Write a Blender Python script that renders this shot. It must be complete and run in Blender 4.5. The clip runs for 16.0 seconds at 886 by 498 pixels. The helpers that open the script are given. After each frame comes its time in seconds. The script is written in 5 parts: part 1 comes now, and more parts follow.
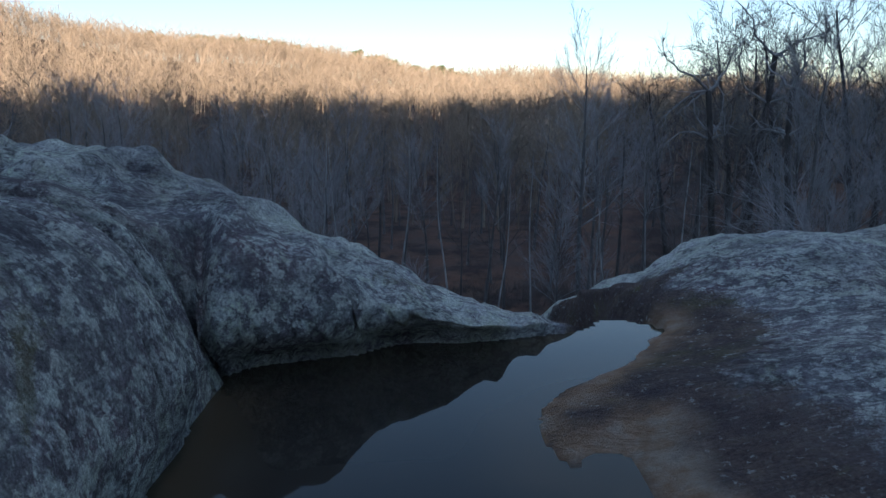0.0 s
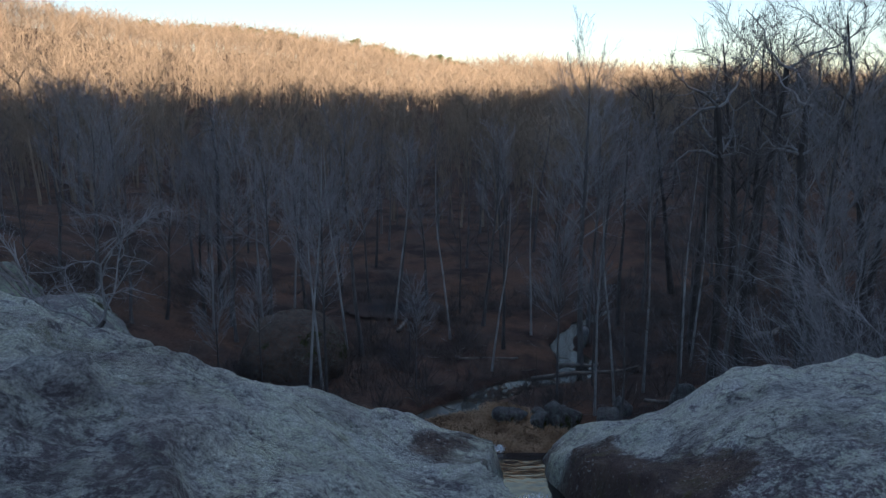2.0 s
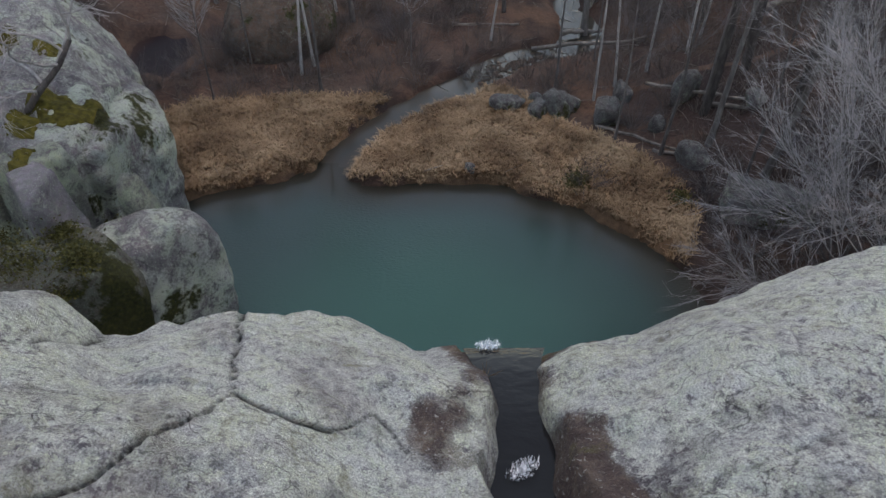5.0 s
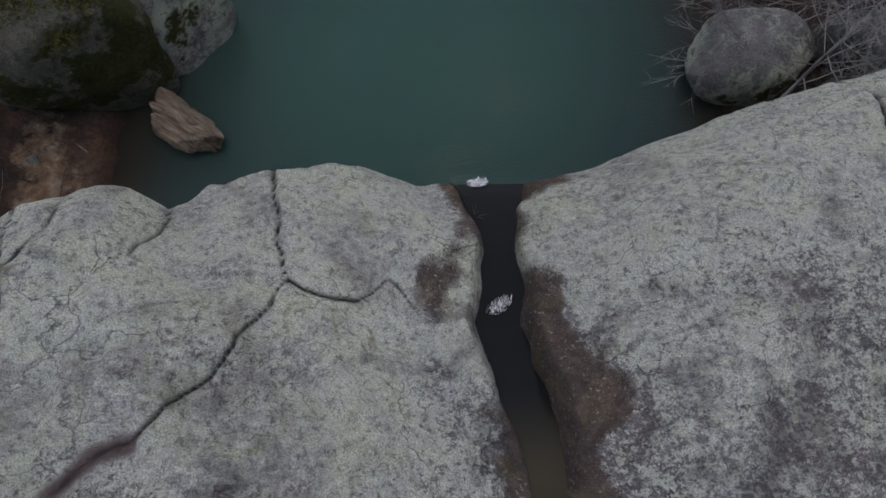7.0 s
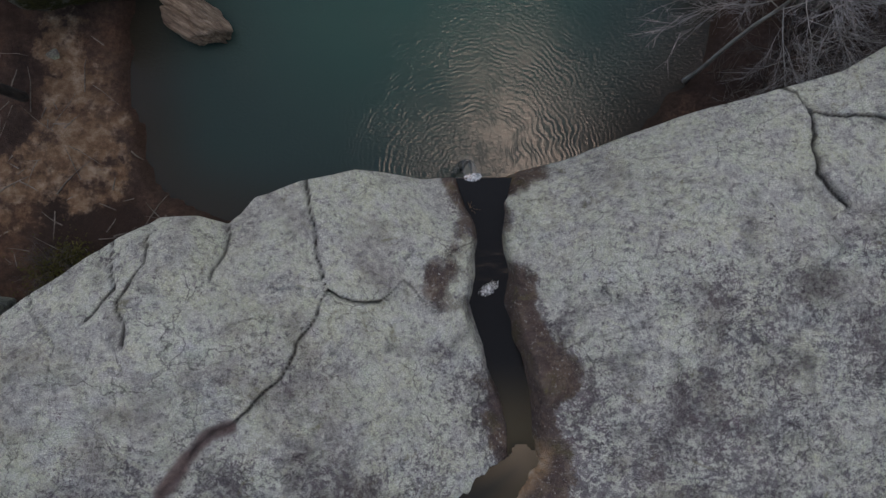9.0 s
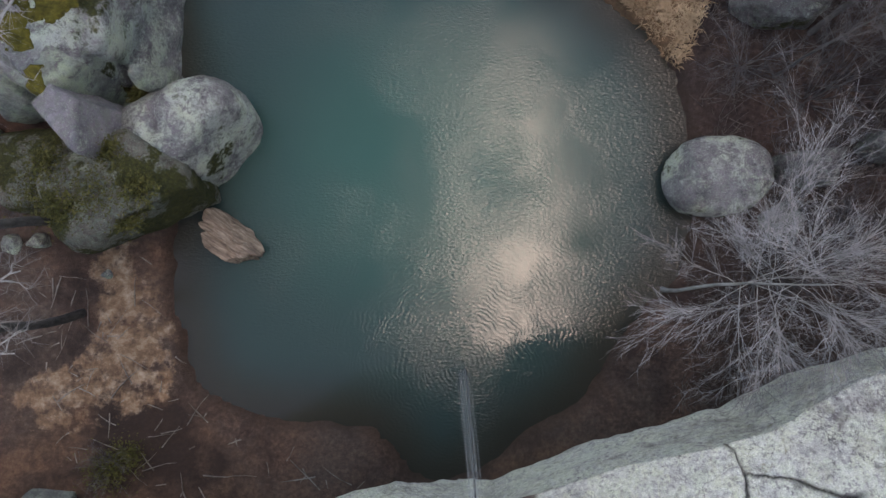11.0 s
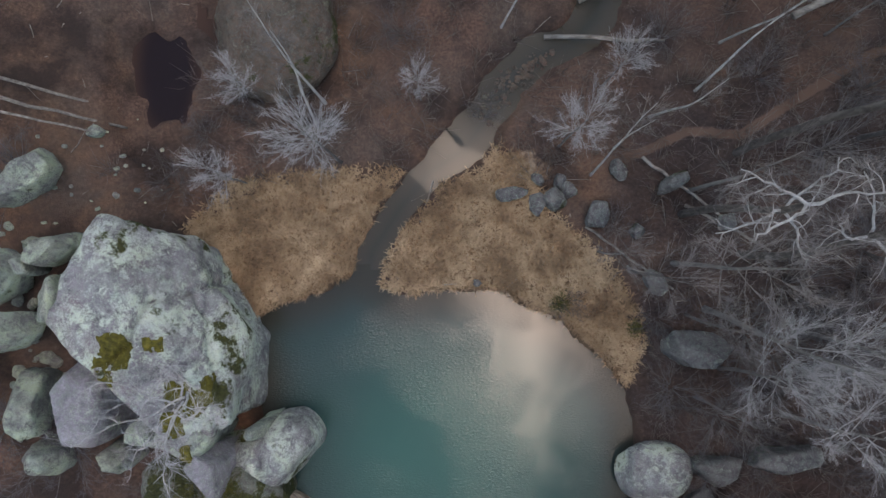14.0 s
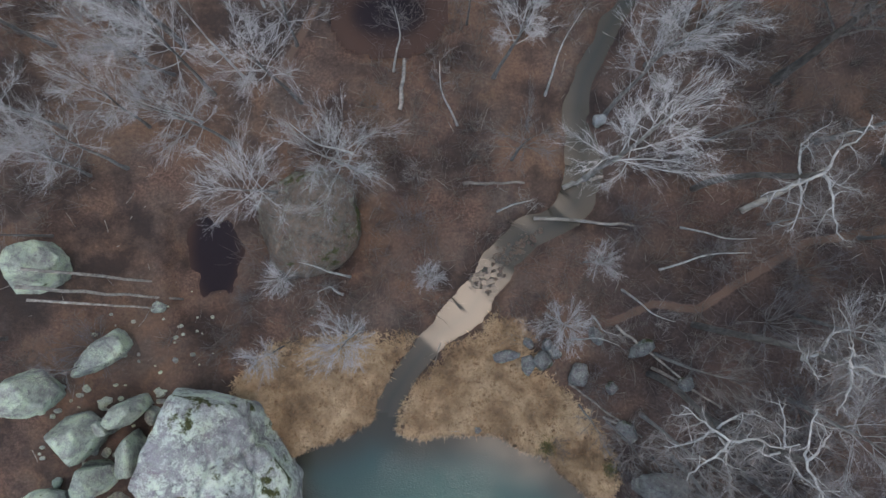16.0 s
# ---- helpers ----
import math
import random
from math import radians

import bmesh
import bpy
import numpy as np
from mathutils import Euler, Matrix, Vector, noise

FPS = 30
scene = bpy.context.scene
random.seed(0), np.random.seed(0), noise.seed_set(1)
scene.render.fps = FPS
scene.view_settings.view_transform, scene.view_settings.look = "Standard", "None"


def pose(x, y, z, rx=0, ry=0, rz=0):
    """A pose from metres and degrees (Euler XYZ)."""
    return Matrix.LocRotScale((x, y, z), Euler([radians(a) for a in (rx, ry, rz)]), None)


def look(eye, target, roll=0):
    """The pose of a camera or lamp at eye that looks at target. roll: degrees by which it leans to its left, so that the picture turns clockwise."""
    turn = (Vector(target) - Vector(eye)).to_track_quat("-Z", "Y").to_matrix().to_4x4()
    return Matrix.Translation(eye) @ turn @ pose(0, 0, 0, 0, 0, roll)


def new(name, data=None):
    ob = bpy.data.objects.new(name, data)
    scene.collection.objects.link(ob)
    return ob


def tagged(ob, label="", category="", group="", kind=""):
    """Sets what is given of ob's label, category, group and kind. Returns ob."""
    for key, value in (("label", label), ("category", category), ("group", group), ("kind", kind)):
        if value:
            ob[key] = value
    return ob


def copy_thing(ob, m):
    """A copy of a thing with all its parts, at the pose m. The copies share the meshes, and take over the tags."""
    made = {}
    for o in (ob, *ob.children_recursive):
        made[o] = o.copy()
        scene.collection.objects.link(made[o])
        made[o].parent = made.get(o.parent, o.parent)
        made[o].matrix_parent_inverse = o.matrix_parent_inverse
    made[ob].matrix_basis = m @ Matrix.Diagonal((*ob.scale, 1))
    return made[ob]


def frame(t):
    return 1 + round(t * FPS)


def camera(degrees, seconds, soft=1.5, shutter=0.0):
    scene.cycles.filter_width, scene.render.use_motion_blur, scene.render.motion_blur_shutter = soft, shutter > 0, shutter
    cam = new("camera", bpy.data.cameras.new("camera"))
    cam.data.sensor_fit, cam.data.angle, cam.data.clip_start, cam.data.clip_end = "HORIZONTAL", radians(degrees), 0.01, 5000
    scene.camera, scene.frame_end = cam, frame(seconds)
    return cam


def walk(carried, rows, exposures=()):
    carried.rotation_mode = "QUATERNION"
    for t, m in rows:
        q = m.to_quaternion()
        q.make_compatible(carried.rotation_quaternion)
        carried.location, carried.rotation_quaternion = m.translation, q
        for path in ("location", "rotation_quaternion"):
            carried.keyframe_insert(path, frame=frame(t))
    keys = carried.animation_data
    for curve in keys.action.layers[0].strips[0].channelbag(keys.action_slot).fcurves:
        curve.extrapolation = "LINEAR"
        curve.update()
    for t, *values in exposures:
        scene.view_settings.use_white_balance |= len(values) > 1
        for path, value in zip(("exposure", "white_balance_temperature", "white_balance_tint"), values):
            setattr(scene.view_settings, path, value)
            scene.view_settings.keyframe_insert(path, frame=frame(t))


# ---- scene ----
cam = camera(64.4, 16.0)
METRES, EYE, TILT, LEAN, TURN = 50.0, 13.87, -10.3, 0.0, 0.0
ROWS = [
    (0.0, 0.0, 0.0, 0.0, 0.0, 0.0, -0.0),
    (0.5, -0.0001, 0.0054, 0.0061, -0.05, 0.0, -0.03),
    (1.0, -0.0004, 0.011, 0.0127, -0.07, -0.02, -0.02),
    (1.5, -0.0008, 0.0169, 0.0202, -0.12, -0.05, -0.01),
    (2.0, -0.001, 0.0224, 0.0285, -0.17, -0.96, -0.0),
    (2.5, -0.001, 0.0274, 0.0367, -0.24, -3.14, 0.05),
    (3.0, -0.0011, 0.0318, 0.044, -0.3, -6.81, 0.05),
    (3.5, -0.0012, 0.0357, 0.0511, -0.32, -10.87, 0.12),
    (4.0, -0.0013, 0.0399, 0.0587, -0.35, -15.24, 0.17),
    (4.5, -0.0011, 0.0484, 0.0743, -0.41, -23.38, 0.16),
    (5.0, -0.0009, 0.0567, 0.0905, -0.49, -31.9, 0.07),
    (5.2, -0.0006, 0.0591, 0.0969, -0.5, -35.65, 0.11),
    (5.9, -0.0005, 0.0663, 0.1192, -0.59, -47.14, 0.09),
    (6.6, -0.0005, 0.0727, 0.1419, -0.71, -56.99, 0.05),
    (7.3, -0.0004, 0.081, 0.1661, -0.8, -66.06, 0.03),
    (7.5, -0.0001, 0.084, 0.1733, -0.79, -68.58, 0.04),
    (8.0, -0.0001, 0.0917, 0.1891, -0.83, -74.18, -0.02),
    (8.2, -0.0001, 0.0956, 0.1961, -0.84, -76.66, 0.0),
    (8.5, -0.0002, 0.1034, 0.2067, -0.86, -78.95, 0.02),
    (8.9, -0.0005, 0.1181, 0.2214, -0.89, -79.75, 0.02),
    (9.6, -0.0014, 0.1544, 0.2483, -0.97, -79.72, 0.02),
    (10.3, -0.0018, 0.2014, 0.2764, -1.05, -79.7, 0.05),
    (10.5, -0.0013, 0.2161, 0.2845, -1.04, -79.67, 0.17),
    (11.0, -0.0014, 0.2545, 0.3136, -1.1, -79.72, 0.26),
    (11.5, -0.0011, 0.2927, 0.3553, -1.12, -79.67, 0.42),
    (12.0, -0.0027, 0.3316, 0.3973, -1.19, -79.54, 0.46),
    (12.5, -0.0033, 0.3706, 0.4399, -1.29, -79.41, 0.5),
    (13.0, -0.0004, 0.4105, 0.4828, -1.3, -79.33, 0.75),
    (13.5, -0.001, 0.4516, 0.5267, -1.39, -79.32, 0.85),
    (14.0, -0.002, 0.492, 0.5695, -1.47, -79.33, 0.83),
    (14.5, -0.0028, 0.5297, 0.6124, -1.52, -79.1, 0.81),
    (15.0, -0.0046, 0.5682, 0.6558, -1.55, -79.0, 0.72),
    (15.5, -0.0045, 0.6074, 0.699, -1.55, -78.95, 0.75),
    (16.0, -0.005, 0.647, 0.7431, -1.58, -78.92, 0.71),
]
EXPOSURES = [(0.0, 1.9, 4850, 15), (1.5, 1.75, 5000, 16), (2.5, 1.95, 5500, 20), (3.0, 2.65, 6050, 22), (3.5, 3.25, 6300, 23), (5.0, 3.35, 6950, 25), (7.5, 2.65, 7050, 26), (8.2, 2.6, 7050, 26), (10.5, 3.45, 6950, 25), (11.5, 3.85, 6850, 25), (12.5, 3.75, 6850, 23), (14.0, 3.8, 6750, 21), (16.0, 4.05, 6600, 18)]
walk(cam, [(t, pose(0, 0, EYE, TILT, LEAN, TURN) @ pose(METRES * x, METRES * y, METRES * z, 90 + pitch, roll, yaw)) for t, x, y, z, yaw, pitch, roll in ROWS], EXPOSURES)

# ---- sky and sun: late winter afternoon, the valley already in the shade of the hill behind ----
SUN_ELEVATION, SUN_AZIMUTH = 5.0, 176.0
CLOUD = 14.0
world = bpy.data.worlds.new("evening_sky")
scene.world = world
world.use_nodes = True
wn, wl = world.node_tree.nodes, world.node_tree.links
wn.clear()
w_out, w_bg, w_sky = wn.new("ShaderNodeOutputWorld"), wn.new("ShaderNodeBackground"), wn.new("ShaderNodeTexSky")
w_sky.sky_type, w_sky.sun_disc = "NISHITA", False
w_sky.sun_elevation, w_sky.sun_rotation = radians(SUN_ELEVATION), radians(SUN_AZIMUTH)
w_sky.air_density, w_sky.dust_density, w_sky.ozone_density = 1.0, 0.25, 1.0
w_bg.inputs["Strength"].default_value = 0.15
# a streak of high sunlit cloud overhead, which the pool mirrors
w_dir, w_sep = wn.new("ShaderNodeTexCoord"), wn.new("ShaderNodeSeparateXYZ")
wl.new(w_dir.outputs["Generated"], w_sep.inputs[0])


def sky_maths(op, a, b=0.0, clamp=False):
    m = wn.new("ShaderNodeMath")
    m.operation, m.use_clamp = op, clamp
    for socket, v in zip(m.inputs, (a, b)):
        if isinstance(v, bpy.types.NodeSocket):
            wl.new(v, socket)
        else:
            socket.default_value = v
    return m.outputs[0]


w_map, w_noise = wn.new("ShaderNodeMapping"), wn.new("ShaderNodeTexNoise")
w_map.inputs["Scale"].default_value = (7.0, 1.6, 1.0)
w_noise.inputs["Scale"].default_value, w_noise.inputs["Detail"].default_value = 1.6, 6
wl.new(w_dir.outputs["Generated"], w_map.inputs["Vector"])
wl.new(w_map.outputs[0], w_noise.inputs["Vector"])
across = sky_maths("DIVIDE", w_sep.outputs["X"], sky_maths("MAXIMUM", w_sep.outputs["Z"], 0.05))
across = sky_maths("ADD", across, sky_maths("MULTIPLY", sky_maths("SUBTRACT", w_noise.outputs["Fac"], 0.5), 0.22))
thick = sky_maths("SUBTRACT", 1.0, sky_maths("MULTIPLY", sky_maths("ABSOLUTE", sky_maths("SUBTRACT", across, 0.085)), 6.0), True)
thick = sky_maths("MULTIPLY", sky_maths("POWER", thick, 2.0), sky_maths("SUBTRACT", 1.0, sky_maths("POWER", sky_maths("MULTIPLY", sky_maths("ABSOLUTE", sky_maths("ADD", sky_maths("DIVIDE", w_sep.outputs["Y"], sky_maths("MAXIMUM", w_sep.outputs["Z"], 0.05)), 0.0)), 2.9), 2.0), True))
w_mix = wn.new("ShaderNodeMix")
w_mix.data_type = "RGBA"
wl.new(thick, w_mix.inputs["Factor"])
# made-up gradient that dims the sky, more along the skyline than overhead
sky_gain = sky_maths("ADD", 0.52, sky_maths("MULTIPLY", sky_maths("MULTIPLY", sky_maths("SUBTRACT", w_sep.outputs["Z"], 0.6), 2.5, True), 0.3))
w_gain = wn.new("ShaderNodeVectorMath")
w_gain.operation = "SCALE"
w_pale, w_grey = wn.new("ShaderNodeMix"), wn.new("ShaderNodeRGBToBW")
w_pale.data_type = "RGBA"
w_pale.inputs["Factor"].default_value = 0.2
wl.new(w_sky.outputs[0], w_grey.inputs[0])
wl.new(w_sky.outputs[0], w_pale.inputs[6])
wl.new(w_grey.outputs[0], w_pale.inputs[7])
wl.new(w_pale.outputs[2], w_gain.inputs[0])
wl.new(sky_gain, w_gain.inputs["Scale"])
wl.new(w_gain.outputs[0], w_mix.inputs[6])
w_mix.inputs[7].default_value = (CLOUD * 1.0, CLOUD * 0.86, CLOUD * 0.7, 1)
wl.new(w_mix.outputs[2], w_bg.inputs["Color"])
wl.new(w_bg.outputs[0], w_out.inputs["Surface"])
sun = new("sun", bpy.data.lights.new("sun", "SUN"))
sun.data.energy, sun.data.angle, sun.data.color = 5.0, radians(0.5), (1.0, 0.7, 0.36)
sun_from = Vector((math.sin(radians(SUN_AZIMUTH)), math.cos(radians(SUN_AZIMUTH)), math.tan(radians(SUN_ELEVATION))))
sun.matrix_world = look(sun_from * 100, (0, 0, 0))


# ---- small mesh helpers ----
def mesh_from(name, verts, faces, smooth=True):
    """A mesh from an array of places and an array of faces with equally many corners."""
    verts, faces = np.asarray(verts, dtype=np.float32), np.asarray(faces, dtype=np.int32)
    me, k = bpy.data.meshes.new(name), faces.shape[1]
    me.vertices.add(len(verts))
    me.vertices.foreach_set("co", verts.ravel())
    me.loops.add(faces.size)
    me.loops.foreach_set("vertex_index", faces.ravel())
    me.polygons.add(len(faces))
    me.polygons.foreach_set("loop_start", np.arange(0, faces.size, k, dtype=np.int32))
    me.polygons.foreach_set("loop_total", np.full(len(faces), k, dtype=np.int32))
    me.polygons.foreach_set("use_smooth", np.full(len(faces), smooth))
    me.update(calc_edges=True)
    me.validate()
    return me


def put_attribute(me, name, values):
    at = me.attributes.new(name, "FLOAT", "POINT")
    at.data.foreach_set("value", np.asarray(values, dtype=np.float32).ravel())


def grid_faces(rows, cols):
    a = np.arange(rows * cols).reshape(rows, cols)
    return np.stack([a[:-1, :-1], a[:-1, 1:], a[1:, 1:], a[1:, :-1]], -1).reshape(-1, 4)


def part(name, data, material, parent=None, label=""):
    """Links a mesh (or a bmesh) as one object, under a thing or a part."""
    if isinstance(data, bmesh.types.BMesh):
        me = bpy.data.meshes.new(name)
        data.to_mesh(me)
        data.free()
        data = me
    ob = new(name, data)
    if material and not data.materials:
        data.materials.append(material)
    if parent:
        ob.parent = parent
    if label:
        ob["label"] = label
    return ob


def smooth01(a):
    a = np.clip(a, 0, 1)
    return a * a * (3 - 2 * a)


def softplus(a, k=0.2):
    return k * np.logaddexp(0, a / k)


def value_noise(x, y, scale, seed, octaves=4, z=0.0):
    """Smooth noise of about -1 to 1 over arrays of places."""
    x, y = np.broadcast_arrays(np.asarray(x, float), np.asarray(y, float))
    total, amp = np.zeros(x.shape), 1.0
    for o in range(octaves):
        r = np.random.RandomState(seed * 31 + o)
        table = r.rand(256, 256) * 2 - 1
        u, v = x / scale * 2 ** o + r.rand() * 200, y / scale * 2 ** o + r.rand() * 200 + z
        i, j = np.floor(u).astype(int), np.floor(v).astype(int)
        f, g = u - i, v - j
        f, g = f * f * (3 - 2 * f), g * g * (3 - 2 * g)
        i0, i1, j0, j1 = i % 256, (i + 1) % 256, j % 256, (j + 1) % 256
        total += amp * ((table[i0, j0] * (1 - f) + table[i1, j0] * f) * (1 - g) + (table[i0, j1] * (1 - f) + table[i1, j1] * f) * g)
        amp *= 0.5
    return total


def line_distance(x, y, line, closed=False):
    """The distance of places from a line of points, and how far along it the nearest point is (in points)."""
    pts = [*line, line[0]] if closed else line
    best, along = np.full(np.shape(x), 1e9), np.zeros(np.shape(x))
    for k, ((ax, ay), (bx, by)) in enumerate(zip(pts[:-1], pts[1:])):
        dx, dy = bx - ax, by - ay
        s = np.clip(((x - ax) * dx + (y - ay) * dy) / (dx * dx + dy * dy + 1e-9), 0, 1)
        d = np.hypot(x - ax - s * dx, y - ay - s * dy)
        along = np.where(d < best, k + s, along)
        best = np.minimum(best, d)
    return best, along


def signed_distance(x, y, ring):
    """Distance from a closed ring, negative inside."""
    d, _ = line_distance(x, y, ring, True)
    inside = np.zeros(np.shape(x), bool)
    for (ax, ay), (bx, by) in zip(ring, [*ring[1:], ring[0]]):
        if ay != by:
            inside ^= ((ay > y) != (by > y)) & (x < (bx - ax) * (y - ay) / (by - ay) + ax)
    return np.where(inside, -d, d)


def rounded_ring(ring, times=2):
    for _ in range(times):
        ring = [q for a, b in zip(ring, [*ring[1:], ring[0]]) for q in ((a[0] * 0.75 + b[0] * 0.25, a[1] * 0.75 + b[1] * 0.25), (a[0] * 0.25 + b[0] * 0.75, a[1] * 0.25 + b[1] * 0.75))]
    return ring


# ---- materials ----
def material(name):
    m = bpy.data.materials.new(name)
    m.use_nodes = True
    return m, m.node_tree.nodes, m.node_tree.links, m.node_tree.nodes["Principled BSDF"]


def noise_node(n, l, scale, detail=6, rough=0.6, vec=None, distort=0.0, stretch=None):
    t = n.new("ShaderNodeTexNoise")
    t.inputs["Scale"].default_value, t.inputs["Detail"].default_value = scale, detail
    t.inputs["Roughness"].default_value, t.inputs["Distortion"].default_value = rough, distort
    if stretch:
        mp = n.new("ShaderNodeMapping")
        mp.inputs["Scale"].default_value = stretch
        l.new(vec, mp.inputs["Vector"])
        vec = mp.outputs[0]
    if vec:
        l.new(vec, t.inputs["Vector"])
    return t.outputs["Fac"]


def ramp_node(n, l, fac, stops):
    r = n.new("ShaderNodeValToRGB")
    e = r.color_ramp.elements
    while len(e) < len(stops):
        e.new(0.5)
    for k, (p, c) in enumerate(stops):
        e[k].position, e[k].color = p, (*c, 1) if not isinstance(c, (int, float)) else (c, c, c, 1)
    l.new(fac, r.inputs["Fac"])
    return r.outputs["Color"]


def mix_node(n, l, fac, a, b, mode="MIX"):
    m = n.new("ShaderNodeMix")
    m.data_type, m.blend_type = "RGBA", mode
    for socket, v in ((m.inputs["Factor"], fac), (m.inputs[6], a), (m.inputs[7], b)):
        if isinstance(v, bpy.types.NodeSocket):
            l.new(v, socket)
        elif isinstance(v, tuple):
            socket.default_value = (*v, 1)
        else:
            socket.default_value = v
    return m.outputs[2]


def maths(n, l, op, a, b=0.0, clamp=False):
    m = n.new("ShaderNodeMath")
    m.operation, m.use_clamp = op, clamp
    for socket, v in zip(m.inputs, (a, b)):
        if isinstance(v, bpy.types.NodeSocket):
            l.new(v, socket)
        else:
            socket.default_value = v
    return m.outputs[0]


def attribute(n, name):
    a = n.new("ShaderNodeAttribute")
    a.attribute_name = name
    return a.outputs["Fac"]


def bump_node(n, l, height, strength, distance, normal=None):
    b = n.new("ShaderNodeBump")
    b.inputs["Strength"].default_value, b.inputs["Distance"].default_value = strength, distance
    l.new(height, b.inputs["Height"])
    if normal:
        l.new(normal, b.inputs["Normal"])
    return b.outputs[0]


def rock_material(name, dark, mid, lichen, cover, moss=0.0, size=1.0, ledge=False, crumb=0.36, soft=0.014):
    """Weathered sandstone: dark purplish stone, a grey film, crusts of pale lichen, moss, pits. cover: 0 to 1, how much lichen."""
    m, n, l, p = material(name)
    at = n.new("ShaderNodeTexCoord").outputs["Object"]
    broad = noise_node(n, l, 0.45 / size, 5, 0.6, at)
    stone = ramp_node(n, l, noise_node(n, l, 2.3 / size, 10, 0.7, at, 0.5), [(0.32, dark), (0.52, mid), (0.72, tuple(c * 1.5 for c in mid))])
    stone = mix_node(n, l, ramp_node(n, l, noise_node(n, l, 0.8 / size, 6, 0.65, at), [(0.5, 0.0), (0.62, 0.5)]), stone, (mid[0] * 0.95, mid[1] * 0.68, mid[2] * 0.72))
    film = ramp_node(n, l, noise_node(n, l, 6.5 / size, 11, 0.78, at, 0.5), [(0.48, 0.0), (0.54, 0.7)])
    stone = mix_node(n, l, film, stone, tuple(c * 0.42 for c in lichen))
    grain = noise_node(n, l, 45.0, 4, 0.7, at)
    blot = noise_node(n, l, 4.5 / size, 10, 0.72, at, 0.6)
    patch = noise_node(n, l, 1.3 / size, 8, 0.65, at, 0.8)
    crumbs = noise_node(n, l, 17.0 / size, 9, 0.8, at, 0.3)
    field = maths(n, l, "ADD", maths(n, l, "ADD", maths(n, l, "MULTIPLY", broad, 0.25), maths(n, l, "MULTIPLY", crumbs, crumb)), maths(n, l, "ADD", maths(n, l, "MULTIPLY", blot, 0.3), maths(n, l, "MULTIPLY", patch, 0.55 - crumb)))
    if ledge:
        field = maths(n, l, "ADD", field, maths(n, l, "MULTIPLY", attribute(n, "lichen"), 0.14))
        field = maths(n, l, "SUBTRACT", field, maths(n, l, "MULTIPLY", attribute(n, "worn"), 0.15))
        bare = ramp_node(n, l, noise_node(n, l, 2.6, 9, 0.7, at, 1.2), [(0.33, (0.06, 0.044, 0.042)), (0.48, (0.125, 0.088, 0.076)), (0.6, (0.2, 0.145, 0.115)), (0.75, (0.3, 0.23, 0.165))])
        bare = mix_node(n, l, ramp_node(n, l, noise_node(n, l, 1.1, 6, 0.65, at), [(0.55, 0.0), (0.62, 0.7)]), bare, (0.12, 0.1, 0.035))
        frayed = maths(n, l, "ADD", attribute(n, "worn"), maths(n, l, "MULTIPLY", maths(n, l, "SUBTRACT", maths(n, l, "ADD", crumbs, blot), 1.0), 1.1))
        worn = ramp_node(n, l, frayed, [(0.36, 0.0), (0.46, 0.75), (0.8, 1.0)])
        stone = mix_node(n, l, maths(n, l, "MULTIPLY", worn, 0.9), stone, bare)
    edge = 0.55 + (0.5 - cover) * 0.26 + (0.07 if ledge else 0.0)
    mask = ramp_node(n, l, field, [(edge - soft, 0.0), (edge + soft, 1.0)])
    pale = ramp_node(n, l, noise_node(n, l, 1.4 / size, 7, 0.65, at), [(0.34, tuple(c * 0.5 for c in lichen)), (0.46, tuple(c * 0.8 for c in lichen)), (0.56, (lichen[0] * 0.93, lichen[1], lichen[2] * 0.84)), (0.68, tuple(min(0.85, c * 1.15) for c in lichen))])
    pale = mix_node(n, l, ramp_node(n, l, grain, [(0.4, 0.0), (0.6, 0.6)]), pale, tuple(c * 0.6 for c in lichen))
    pale = mix_node(n, l, ramp_node(n, l, noise_node(n, l, 0.9 / size, 7, 0.7, at, 0.5), [(0.52, 0.0), (0.62, 0.5)]), pale, (lichen[0] * 0.84, lichen[1] * 0.86, lichen[2] * 0.66))
    col = mix_node(n, l, mask, stone, pale)
    # specks: small dark holes in the crust and small pale crusts on the bare stone
    speck = noise_node(n, l, 26.0 / size ** 0.5, 7, 0.75, at)
    amount = 0.45 if ledge else 0.7
    col = mix_node(n, l, ramp_node(n, l, speck, [(0.37, amount), (0.44, 0.0)]), col, tuple(c * 0.9 for c in dark))
    col = mix_node(n, l, ramp_node(n, l, speck, [(0.585, 0.0), (0.62, amount)]), col, lichen)
    if ledge:
        # clustered white crusts on the dark stone, and yellow-green crusts near the rim
        cluster = mix_node(n, l, 1.0, ramp_node(n, l, noise_node(n, l, 34.0, 4, 0.65, at), [(0.5, 0.0), (0.58, 1.0)]), ramp_node(n, l, noise_node(n, l, 3.2, 6, 0.7, at), [(0.46, 0.0), (0.6, 0.8)]), "MULTIPLY")
        kept = maths(n, l, "SUBTRACT", 1.0, worn, True)
        cluster = mix_node(n, l, 1.0, cluster, kept, "MULTIPLY")
        col = mix_node(n, l, cluster, col, (0.72, 0.73, 0.73))
        crust = maths(n, l, "ADD", noise_node(n, l, 2.1, 11, 0.75, at, 0.5), maths(n, l, "MULTIPLY", attribute(n, "lichen"), 0.06))
        col = mix_node(n, l, mix_node(n, l, 1.0, ramp_node(n, l, crust, [(0.595, 0.0), (0.62, 0.85)]), kept, "MULTIPLY"), col, (0.74, 0.77, 0.64))
